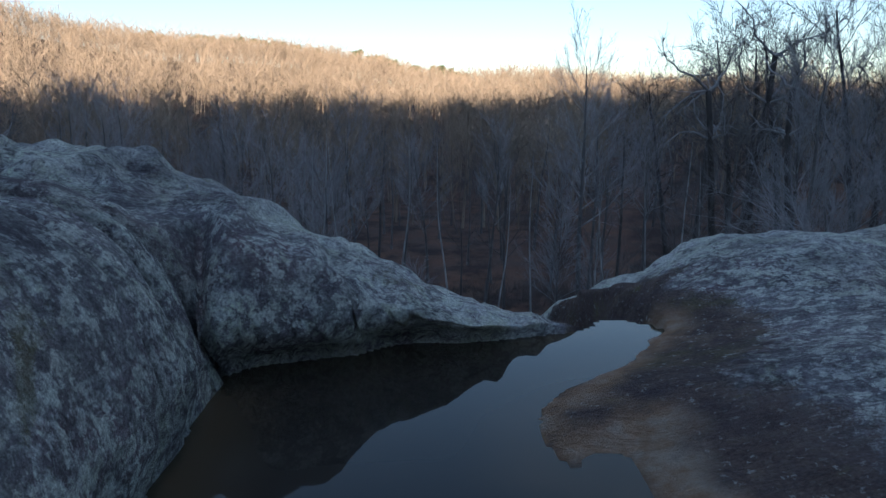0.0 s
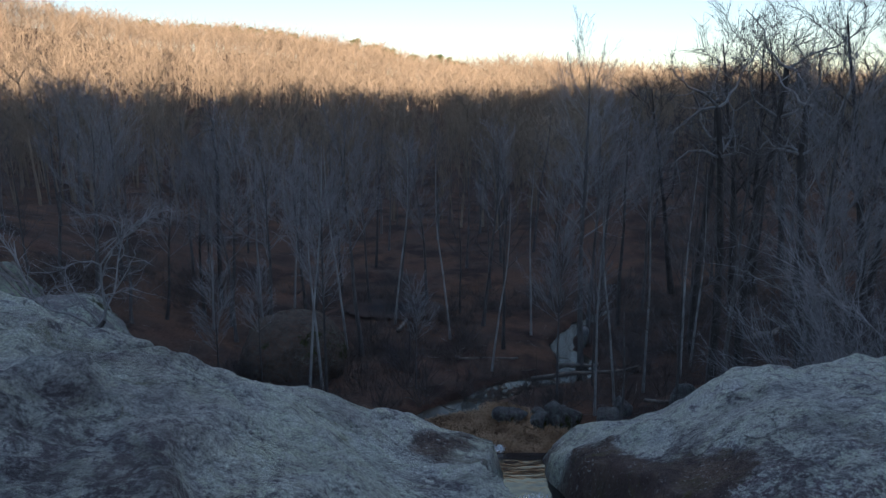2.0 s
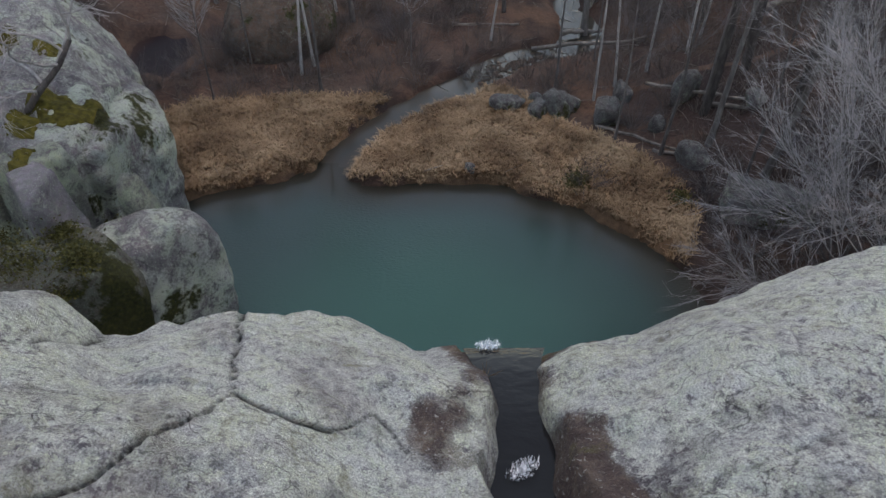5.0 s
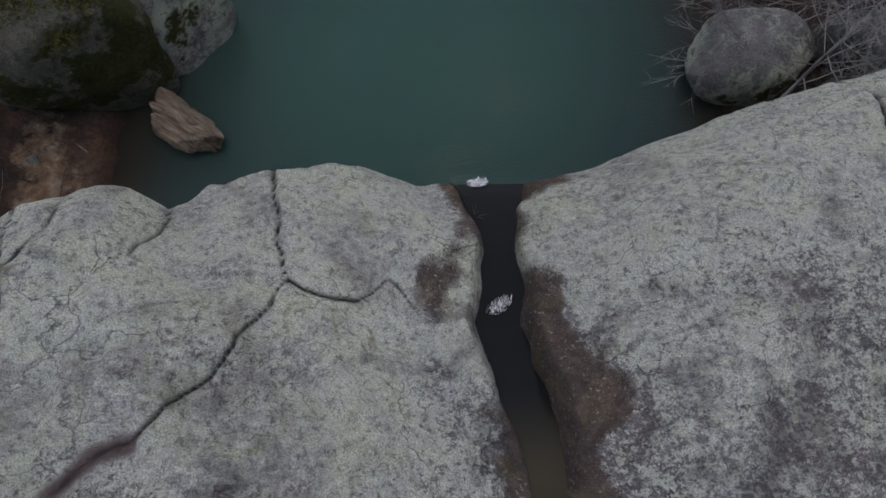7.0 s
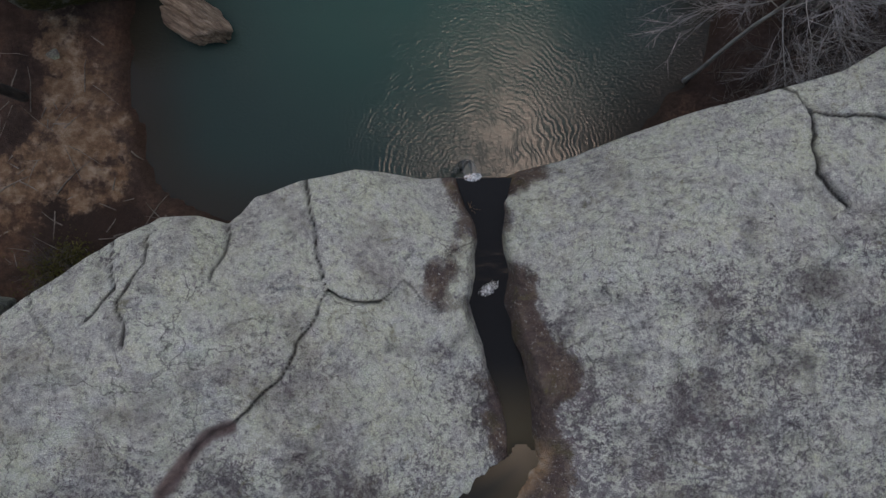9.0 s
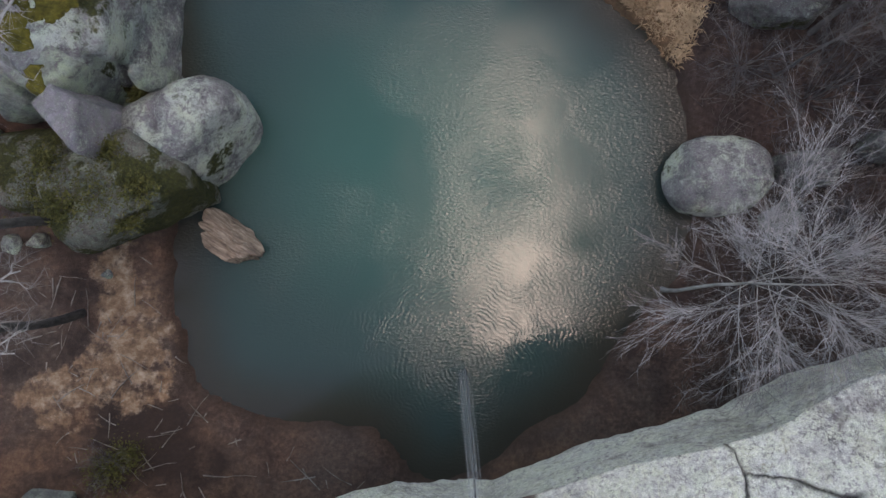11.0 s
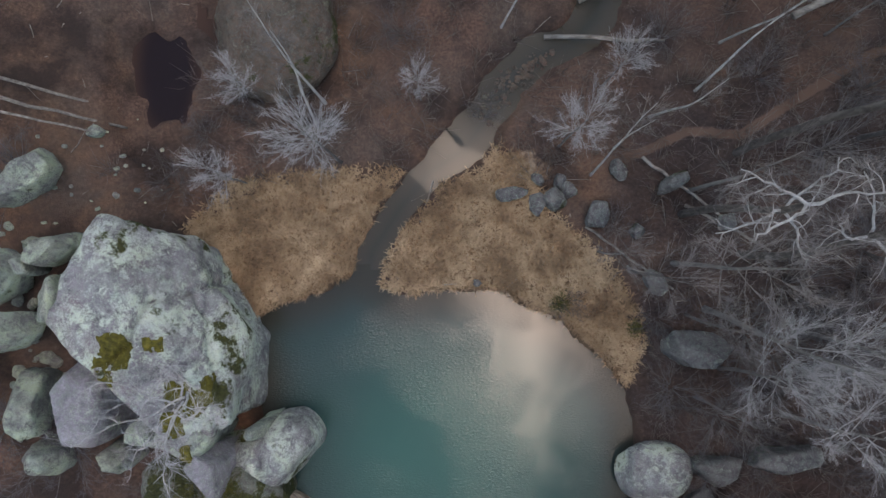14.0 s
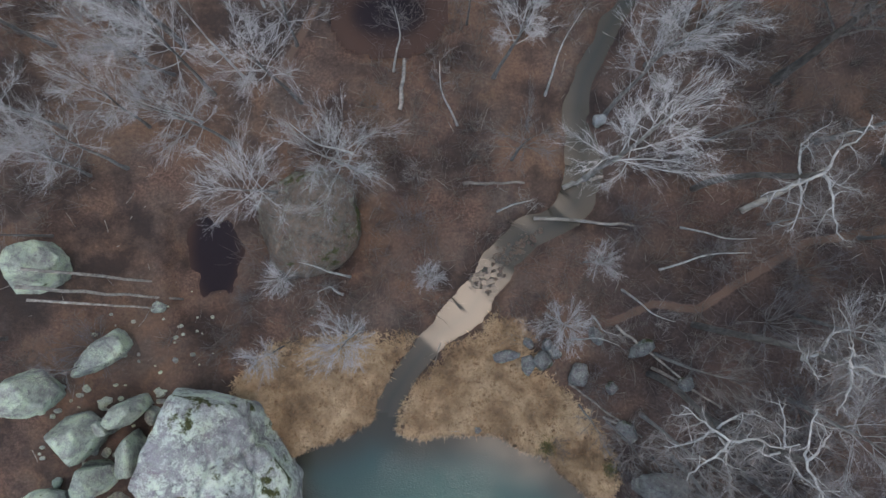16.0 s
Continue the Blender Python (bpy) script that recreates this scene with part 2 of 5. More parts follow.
        # flaked-off gaps in the crust show violet-grey stone; thick white scales sit beside them
        flake = noise_node(n, l, 8.5, 11, 0.74, at, 0.12)
        col = mix_node(n, l, ramp_node(n, l, flake, [(0.425, 0.55), (0.45, 0.0)]), col, (0.185, 0.172, 0.19))
        scale = mix_node(n, l, 1.0, ramp_node(n, l, flake, [(0.535, 0.0), (0.552, 0.85)]), kept, "MULTIPLY")
        col = mix_node(n, l, scale, col, (0.8, 0.82, 0.755))
        col = mix_node(n, l, maths(n, l, "MULTIPLY", worn, 0.72), col, bare)
        # scattered white dots on the worn banks
        dots = ramp_node(n, l, noise_node(n, l, 21.0, 6, 0.7, at, 0.5), [(0.605, 0.0), (0.63, 0.7)])
        col = mix_node(n, l, dots, col, (0.7, 0.7, 0.66))
        fleck = ramp_node(n, l, noise_node(n, l, 55.0, 5, 0.75, at), [(0.36, 0.5), (0.5, 0.95), (0.64, 1.3)])
        col = mix_node(n, l, 1.0, col, fleck, "MULTIPLY")
        dusk = ramp_node(n, l, maths(n, l, "SUBTRACT", noise_node(n, l, 1.0, 8, 0.7, at, 0.4), maths(n, l, "MULTIPLY", attribute(n, "lichen"), 0.16)), [(0.43, 0.0), (0.56, 0.65)])
        col = mix_node(n, l, dusk, col, (0.085, 0.07, 0.082))
        # rusty and olive stains
        col = mix_node(n, l, ramp_node(n, l, noise_node(n, l, 0.62, 8, 0.7, at, 0.7), [(0.53, 0.0), (0.66, 0.5)]), col, (0.15, 0.112, 0.108))
        col = mix_node(n, l, ramp_node(n, l, noise_node(n, l, 1.7, 8, 0.72, at, 1.0), [(0.6, 0.0), (0.68, 0.55)]), col, (0.2, 0.18, 0.075))
        # a net of hairline cracks
        net = n.new("ShaderNodeTexVoronoi")
        net.feature = "DISTANCE_TO_EDGE"
        net.inputs["Scale"].default_value = 1.15
        warp = n.new("ShaderNodeTexNoise")
        warp.inputs["Scale"].default_value, warp.inputs["Detail"].default_value = 1.6, 5
        l.new(at, warp.inputs["Vector"])
        moved = n.new("ShaderNodeVectorMath")
        moved.operation = "MULTIPLY_ADD"
        l.new(warp.outputs["Color"], moved.inputs[0])
        moved.inputs[1].default_value = (1.1, 1.1, 0.4)
        l.new(at, moved.inputs[2])
        l.new(moved.outputs[0], net.inputs["Vector"])
        hair = ramp_node(n, l, net.outputs["Distance"], [(0.0, 1.0), (0.016, 0.0)])
        hair = mix_node(n, l, 1.0, hair, ramp_node(n, l, noise_node(n, l, 0.7, 4, 0.6, at), [(0.42, 0.0), (0.6, 0.7)]), "MULTIPLY")
        col = mix_node(n, l, hair, col, (0.035, 0.03, 0.03))
    if moss:
        mm = ramp_node(n, l, noise_node(n, l, 0.55 / size, 7, 0.7, at), [(0.66 - 0.25 * moss, 0.0), (0.7 - 0.25 * moss, 1.0)])
        green = ramp_node(n, l, noise_node(n, l, 9.0, 5, 0.7, at), [(0.3, (0.018, 0.02, 0.008)), (0.55, (0.05, 0.052, 0.015)), (0.8, (0.12, 0.105, 0.02))])
        col = mix_node(n, l, mm, col, green)
    if ledge:
        col = mix_node(n, l, attribute(n, "crack"), col, (0.018, 0.015, 0.014))
        col = mix_node(n, l, attribute(n, "rill"), col, ramp_node(n, l, noise_node(n, l, 5.0, 8, 0.7, at), [(0.35, (0.15, 0.112, 0.108)), (0.6, (0.28, 0.215, 0.205)), (0.75, (0.38, 0.31, 0.3))]))
        col = mix_node(n, l, attribute(n, "silt"), col, ramp_node(n, l, noise_node(n, l, 3.0, 8, 0.7, at), [(0.3, (0.13, 0.1, 0.085)), (0.45, (0.34, 0.22, 0.13)), (0.6, (0.47, 0.38, 0.29)), (0.8, (0.2, 0.17, 0.155))]))
    l.new(col, p.inputs["Base Color"])
    p.inputs["Roughness"].default_value = 0.88
    p.inputs["Specular IOR Level"].default_value = 0.25
    b = bump_node(n, l, noise_node(n, l, 2.6 / size, 12, 0.76, at, 0.4), 1.0, 0.3 if ledge else 0.2)
    pits = ramp_node(n, l, noise_node(n, l, 9.0 / size, 6, 0.6, at), [(0.34, 0.0), (0.44, 1.0)])
    b = bump_node(n, l, pits, 0.6, 0.03, b)
    b = bump_node(n, l, maths(n, l, "ADD", grain, maths(n, l, "MULTIPLY", mask, 0.8)), 0.9, 0.026, b)
    if ledge:
        b = bump_node(n, l, noise_node(n, l, 2.0, 9, 0.7, at, 0.8, (0.9, 4.5, 3.0)), 0.8, 0.09, b)
    l.new(b, p.inputs["Normal"])
    return m


def plain_material(name, stops, scale, rough=0.85, bump=0.3, distance=0.01, stretch=None, vary=0.25):
    """A colour that runs through its stops by noise, a shade lighter or darker on each object, with fine relief."""
    m, n, l, p = material(name)
    at = n.new("ShaderNodeTexCoord").outputs["Object"]
    f = noise_node(n, l, scale, 7, 0.65, at, 0.3, stretch)
    col = ramp_node(n, l, f, stops)
    rnd = n.new("ShaderNodeObjectInfo").outputs["Random"]
    col = mix_node(n, l, 1.0, col, ramp_node(n, l, rnd, [(0.0, 1 - vary), (1.0, 1.0)]), "MULTIPLY")
    l.new(col, p.inputs["Base Color"])
    p.inputs["Roughness"].default_value = rough
    p.inputs["Specular IOR Level"].default_value = 0.2
    l.new(bump_node(n, l, noise_node(n, l, scale * 4, 8, 0.7, at, 0, stretch), bump, distance), p.inputs["Normal"])
    return m


def water_material(name, deep, shallow, ripple, ripple_size, rough=0.03, ior=1.42, outer=None, fall=None):
    m, n, l, p = material(name)
    at = n.new("ShaderNodeTexCoord").outputs["Object"]
    tint = noise_node(n, l, 0.12, 4, 0.5, at)
    body = mix_node(n, l, maths(n, l, "MULTIPLY", tint, 0.55), deep, tuple(c * 0.45 for c in deep))
    # second, darker water colour that takes over away from the pool's middle
    if outer:
        body = mix_node(n, l, attribute(n, "depth"), body, outer)
    l.new(mix_node(n, l, attribute(n, "shallow"), body, shallow), p.inputs["Base Color"])
    p.inputs["Roughness"].default_value = rough
    p.inputs["IOR"].default_value = ior
    wob = noise_node(n, l, ripple_size, 3, 0.5, at, 0.3, (1.0, 1.7, 1.0))
    gust = ramp_node(n, l, noise_node(n, l, 0.16, 3, 0.5, at), [(0.42, 0.05), (0.62, 1.0)])
    b = bump_node(n, l, maths(n, l, "MULTIPLY", wob, gust), ripple, 0.05)
    if fall:
        # rings that run out from where the water falls in
        sep = n.new("ShaderNodeSeparateXYZ")
        l.new(at, sep.inputs[0])
        dx, dy = maths(n, l, "SUBTRACT", sep.outputs["X"], fall[0]), maths(n, l, "SUBTRACT", sep.outputs["Y"], fall[1])
        away = maths(n, l, "SQRT", maths(n, l, "ADD", maths(n, l, "MULTIPLY", dx, dx), maths(n, l, "MULTIPLY", dy, dy)))
        away = maths(n, l, "ADD", away, maths(n, l, "MULTIPLY", noise_node(n, l, 1.1, 3, 0.5, at), 0.9))
        ring = maths(n, l, "SINE", maths(n, l, "MULTIPLY", away, 36.0))
        fade = maths(n, l, "SUBTRACT", 1.0, maths(n, l, "DIVIDE", away, 9.0), True)
        patchy = ramp_node(n, l, noise_node(n, l, 0.9, 4, 0.6, at), [(0.4, 0.15), (0.6, 1.0)])
        b = bump_node(n, l, maths(n, l, "MULTIPLY", maths(n, l, "MULTIPLY", ring, fade), patchy), 0.14, 0.02, b)
    l.new(b, p.inputs["Normal"])
    return m


M_LEDGE = rock_material("ledge_rock", (0.055, 0.046, 0.052), (0.275, 0.255, 0.27), (0.86, 0.87, 0.835), 0.56, ledge=True, crumb=0.4, soft=0.013)
M_BOULDER = rock_material("boulder_rock", (0.055, 0.05, 0.054), (0.2, 0.184, 0.197), (0.56, 0.59, 0.545), 0.5, 0.38, 1.8, crumb=0.28, soft=0.025)
M_LICHEN_ROCK = rock_material("lichen_crusted_rock", (0.1, 0.095, 0.095), (0.21, 0.2, 0.2), (0.45, 0.49, 0.41), 0.56, 0.18, 1.2, crumb=0.3, soft=0.025)
M_LILAC_ROCK = rock_material("lilac_rock", (0.09, 0.08, 0.092), (0.23, 0.21, 0.235), (0.45, 0.48, 0.44), 0.3, 0.05, 1.5, crumb=0.28, soft=0.03)
M_STONE = rock_material("grey_stone", (0.04, 0.037, 0.038), (0.115, 0.106, 0.108), (0.36, 0.39, 0.36), 0.36, 0.4, 1.4, crumb=0.3, soft=0.02)
M_PALE_STONE = rock_material("pale_stone", (0.1, 0.097, 0.1), (0.23, 0.226, 0.235), (0.45, 0.46, 0.45), 0.4, 0.05, 1.0, crumb=0.25, soft=0.04)
M_DOME = rock_material("leafy_dome_rock", (0.04, 0.03, 0.025), (0.115, 0.08, 0.06), (0.24, 0.23, 0.2), 0.3, 0.3, 1.2)
M_MOSSY_ROCK = rock_material("mossy_rock", (0.05, 0.045, 0.04), (0.13, 0.12, 0.1), (0.36, 0.4, 0.34), 0.3, 0.75, 1.2, crumb=0.25, soft=0.04)
M_SPLIT_ROCK = plain_material("layered_brown_stone", [(0.3, (0.07, 0.052, 0.04)), (0.5, (0.22, 0.17, 0.13)), (0.72, (0.42, 0.36, 0.29))], 3.0, 0.9, 0.9, 0.05, (0.4, 3.0, 2.0), 0.0)
M_DARK_BARK = plain_material("dark_bark", [(0.3, (0.03, 0.026, 0.025)), (0.55, (0.075, 0.066, 0.062)), (0.8, (0.14, 0.128, 0.122))], 6.0, 0.9, 0.5, 0.02, (1, 1, 0.25), 0.1)
M_SHRUB = plain_material("yellow_green_leaves", [(0.3, (0.035, 0.035, 0.01)), (0.55, (0.085, 0.08, 0.022)), (0.8, (0.15, 0.14, 0.045))], 3.0, 0.8, 0.0, 0.01, None, 0.0)
M_BARK = plain_material("grey_bark", [(0.3, (0.075, 0.067, 0.064)), (0.55, (0.155, 0.143, 0.137)), (0.8, (0.28, 0.27, 0.262))], 6.0, 0.9, 0.5, 0.02, (1, 1, 0.25), 0.45)
M_PALE_BARK = plain_material("pale_bark", [(0.3, (0.17, 0.16, 0.155)), (0.5, (0.33, 0.32, 0.31)), (0.75, (0.48, 0.47, 0.46))], 4.0, 0.85, 0.4, 0.02, (1, 1, 0.3), 0.3)
M_LIMB = plain_material("limb_bark", [(0.3, (0.17, 0.162, 0.158)), (0.55, (0.31, 0.298, 0.294)), (0.8, (0.45, 0.44, 0.436))], 5.0, 0.9, 0.4, 0.02, (1, 1, 0.4), 0.35)
M_WOOD_TWIG = plain_material("wood_twigs", [(0.3, (0.11, 0.098, 0.094)), (0.6, (0.19, 0.172, 0.167)), (0.85, (0.28, 0.262, 0.258))], 2.0, 0.9, 0.0, 0.01, None, 0.35)
M_THICKET = plain_material("thicket_twigs", [(0.3, (0.07, 0.062, 0.064)), (0.6, (0.13, 0.12, 0.126)), (0.85, (0.23, 0.218, 0.226))], 0.5, 0.9, 0.0, 0.01, None, 0.4)
M_TWIG = plain_material("twigs", [(0.3, (0.2, 0.188, 0.19)), (0.6, (0.37, 0.355, 0.362)), (0.85, (0.54, 0.526, 0.535))], 2.0, 0.9, 0.0, 0.01, None, 0.3)
M_DARK_TWIG = plain_material("dark_twigs", [(0.3, (0.05, 0.045, 0.045)), (0.6, (0.1, 0.092, 0.092)), (0.85, (0.16, 0.15, 0.15))], 2.0, 0.9, 0.0, 0.01, None, 0.3)
M_PALE_TWIG = plain_material("pale_twigs", [(0.3, (0.22, 0.208, 0.212)), (0.6, (0.35, 0.337, 0.345)), (0.85, (0.47, 0.46, 0.47))], 2.0, 0.9, 0.0, 0.01, None, 0.2)
M_BRUSH = plain_material("brush", [(0.3, (0.07, 0.058, 0.052)), (0.6, (0.13, 0.112, 0.102)), (0.85, (0.2, 0.18, 0.17))], 0.6, 0.9, 0.0, 0.01, None, 0.0)
M_FAR_WOOD = plain_material("far_wood", [(0.3, (0.145, 0.115, 0.09)), (0.55, (0.25, 0.2, 0.152)), (0.8, (0.37, 0.3, 0.23))], 0.09, 0.95, 0.0, 0.01, None, 0.0)
M_LOG = plain_material("weathered_log", [(0.3, (0.08, 0.07, 0.06)), (0.5, (0.2, 0.18, 0.16)), (0.75, (0.36, 0.34, 0.31))], 5.0, 0.9, 0.6, 0.02, (0.3, 1, 1), 0.3)
M_GRASS = plain_material("dry_grass", [(0.3, (0.1, 0.064, 0.038)), (0.48, (0.24, 0.16, 0.094)), (0.72, (0.45, 0.33, 0.21))], 0.45, 0.9, 0.0, 0.01, None, 0.0)
M_PINE = plain_material("pine_needles", [(0.3, (0.02, 0.035, 0.012)), (0.6, (0.05, 0.08, 0.025)), (0.8, (0.09, 0.12, 0.04))], 0.5, 0.9, 0.0, 0.01, None, 0.0)
M_MOSS = plain_material("yellow_moss", [(0.3, (0.03, 0.028, 0.008)), (0.55, (0.095, 0.08, 0.014)), (0.8, (0.17, 0.145, 0.03))], 5.0, 1.0, 0.8, 0.03)
M_POOL = water_material("pool_water", (0.036, 0.1, 0.082), (0.03, 0.028, 0.022), 0.5, 7.0, 0.06, 1.31, outer=(0.026, 0.047, 0.045), fall=(0.6, 10.7))
M_CREEK = water_material("creek_water", (0.03, 0.033, 0.031), (0.06, 0.05, 0.037), 0.2, 3.0, 0.1, 1.25)
M_TARN = water_material("rock_pool_water", (0.024, 0.022, 0.018), (0.05, 0.04, 0.025), 0.08, 5.0, 0.02, 1.24)
M_CHANNEL = water_material("channel_water", (0.014, 0.014, 0.015), (0.05, 0.042, 0.027), 0.4, 4.0, 0.06, 1.2)
M_DARK_POND = water_material("leaf_pond_water", (0.016, 0.012, 0.015), (0.045, 0.027, 0.022), 0.1, 3.0, 0.5, 1.12)

# Forest floor: red-brown leaf litter, dry grass, sand, trodden path, wet mud, each where its attribute says.
M_GROUND, n, l, p = material("forest_floor")
at = n.new("ShaderNodeTexCoord").outputs["Object"]
litter = ramp_node(n, l, noise_node(n, l, 7.0, 10, 0.75, at), [(0.3, (0.024, 0.017, 0.015)), (0.48, (0.082, 0.049, 0.037)), (0.62, (0.14, 0.086, 0.064)), (0.78, (0.23, 0.155, 0.12))])
litter = mix_node(n, l, ramp_node(n, l, noise_node(n, l, 0.28, 5, 0.6, at), [(0.38, 0.0), (0.62, 0.85)]), litter, ramp_node(n, l, noise_node(n, l, 5.0, 9, 0.75, at), [(0.3, (0.034, 0.026, 0.022)), (0.55, (0.085, 0.064, 0.053)), (0.75, (0.155, 0.125, 0.105))]))
rust = ramp_node(n, l, noise_node(n, l, 6.0, 10, 0.78, at), [(0.32, (0.045, 0.026, 0.017)), (0.5, (0.128, 0.072, 0.045)), (0.68, (0.22, 0.137, 0.088))])
litter = mix_node(n, l, ramp_node(n, l, noise_node(n, l, 0.13, 6, 0.62, at, 0.6), [(0.47, 0.0), (0.62, 0.75)]), litter, rust)
litter = mix_node(n, l, ramp_node(n, l, noise_node(n, l, 0.21, 7, 0.68, at), [(0.46, 0.0), (0.6, 0.85)]), litter, (0.024, 0.018, 0.017))
# darker, greyer litter on the east bank
litter = mix_node(n, l, maths(n, l, "MULTIPLY", attribute(n, "east_dark"), 0.8), litter, ramp_node(n, l, noise_node(n, l, 6.0, 9, 0.75, at), [(0.35, (0.016, 0.012, 0.012)), (0.55, (0.045, 0.034, 0.033)), (0.75, (0.1, 0.075, 0.07))]))
straw = ramp_node(n, l, noise_node(n, l, 3.0, 9, 0.75, at, 0.5), [(0.3, (0.075, 0.046, 0.027)), (0.5, (0.185, 0.115, 0.064)), (0.72, (0.31, 0.21, 0.13))])
straw = mix_node(n, l, ramp_node(n, l, noise_node(n, l, 0.55, 6, 0.65, at, 0.6), [(0.55, 0.0), (0.68, 0.6)]), straw, (0.085, 0.053, 0.036))
ragged = maths(n, l, "SUBTRACT", noise_node(n, l, 1.6, 6, 0.7, at), 0.5)


def zone(name, strength=0.9):
    f = maths(n, l, "ADD", attribute(n, name), maths(n, l, "MULTIPLY", ragged, strength))
    return ramp_node(n, l, f, [(0.38, 0.0), (0.6, 1.0)])


col = mix_node(n, l, zone("grass"), litter, straw)
sandy = ramp_node(n, l, noise_node(n, l, 2.2, 8, 0.7, at), [(0.3, (0.1, 0.056, 0.034)), (0.5, (0.21, 0.14, 0.09)), (0.72, (0.38, 0.31, 0.245))])
col = mix_node(n, l, zone("sand", 1.5), col, sandy)
col = mix_node(n, l, zone("path", 1.1), col, (0.1, 0.065, 0.05))
col = mix_node(n, l, attribute(n, "mud"), col, (0.035, 0.024, 0.018))
l.new(col, p.inputs["Base Color"])
p.inputs["Roughness"].default_value = 0.95
p.inputs["Specular IOR Level"].default_value = 0.15
l.new(bump_node(n, l, noise_node(n, l, 9.0, 10, 0.75, at), 0.9, 0.08), p.inputs["Normal"])

M_FOAM, n, l, p = material("falling_water")
at = n.new("ShaderNodeTexCoord").outputs["Object"]
p.inputs["Base Color"].default_value = (0.8, 0.84, 0.88, 1)
p.inputs["Roughness"].default_value = 0.35
l.new(ramp_node(n, l, noise_node(n, l, 16.0, 5, 0.7, at, 0, (1, 1, 0.12)), [(0.35, 0.0), (0.75, 0.1)]), p.inputs["Alpha"])
M_SPLASH, n, l, p = material("white_water")
at = n.new("ShaderNodeTexCoord").outputs["Object"]
p.inputs["Base Color"].default_value = (0.85, 0.88, 0.9, 1)
l.new(ramp_node(n, l, noise_node(n, l, 24.0, 6, 0.7, at), [(0.38, 0.0), (0.6, 0.9)]), p.inputs["Alpha"])

# ---- plan of the place ----
SHORE = rounded_ring([(-10.3, 26.4), (-8.3, 27.0), (-6.8, 27.5), (-5.7, 28.2), (-4.0, 27.8), (-2.9, 27.1), (-1.3, 27.2), (1.1, 27.4), (2.8, 27.1), (4.3, 26.1), (5.9, 25.5),
                      (6.8, 24.4), (8.1, 23.2), (9.1, 21.4), (9.4, 19.5), (9.6, 17.6), (9.4, 15.5), (8.4, 13.6), (7.3, 12.4), (6.0, 10.9), (5.0, 9.3), (2.6, 8.0), (1.0, 6.6), (-1.2, 6.4),
                      (-2.2, 7.7), (-3.1, 8.6), (-5.1, 8.8), (-6.6, 8.9), (-8.7, 9.5), (-9.8, 10.7), (-10.3, 12.9), (-10.4, 15.0), (-10.3, 17.5), (-10.4, 21.5), (-11.0, 25.5)], 1)
CREEK = [(-4.9, 27.0), (-4.2, 29.6), (-2.6, 31.9), (-1.0, 33.7), (0.9, 34.9), (2.0, 36.5), (3.2, 38.4), (5.0, 39.9), (6.9, 40.6), (8.2, 42.0), (8.9, 44.2), (8.2, 47.0), (8.9, 50.0), (10.5, 53.0), (14.0, 58.0)]
CREEK_HALF = [0.8, 0.75, 0.8, 0.85, 1.15, 0.9, 1.1, 1.0, 0.9, 1.2, 1.2, 0.9, 0.7, 0.6, 0.5]
GRASS_WEST = [(-10.3, 26.3), (-13.0, 27.3), (-13.3, 31.1), (-11.3, 32.9), (-7.6, 33.4), (-3.0, 33.4), (-4.8, 29.6), (-5.6, 28.0)]
GRASS_EAST = [(-3.9, 27.4), (-3.0, 30.2), (-0.5, 33.2), (2.2, 34.6), (3.6, 33.6), (5.0, 30.9), (8.0, 28.2), (9.6, 24.6), (8.6, 22.4), (6.0, 25.0), (2.0, 26.8)]
TRAIL_EAST = [(8.0, 33.8), (9.8, 34.2), (12.4, 35.3), (14.9, 34.9), (17.5, 36.5), (21.5, 38.8), (27.0, 39.6), (40.0, 42.0)]
TRAIL_WEST = [(-7.5, 60.0), (-8.2, 55.2), (-9.3, 53.1), (-11.0, 50.0)]
EDGE_X = [-26, -20, -16, -12, -9, -7, -5.5, -4.5, -3.9, -3.55, -3.2, -2.4, -1.5, -1.0, -0.4, 0.3, 1.2, 1.4, 2.3, 3.5, 4.6, 5.5, 7.2, 9.2, 13, 18, 26]
EDGE_Y = [-2, 0.5, 2.5, 4.7, 6.0, 6.95, 8.0, 8.6, 8.62, 8.5, 8.95, 9.25, 9.45, 9.4, 9.32, 9.34, 9.36, 9.45, 9.66, 10.1, 10.45, 10.65, 11.1, 12.2, 13, 13.5, 13]


def creek_level(y):
    return np.interp(y, [0, 33, 38, 41, 60], [0.0, 0.0, -0.45, -0.9, -1.4])


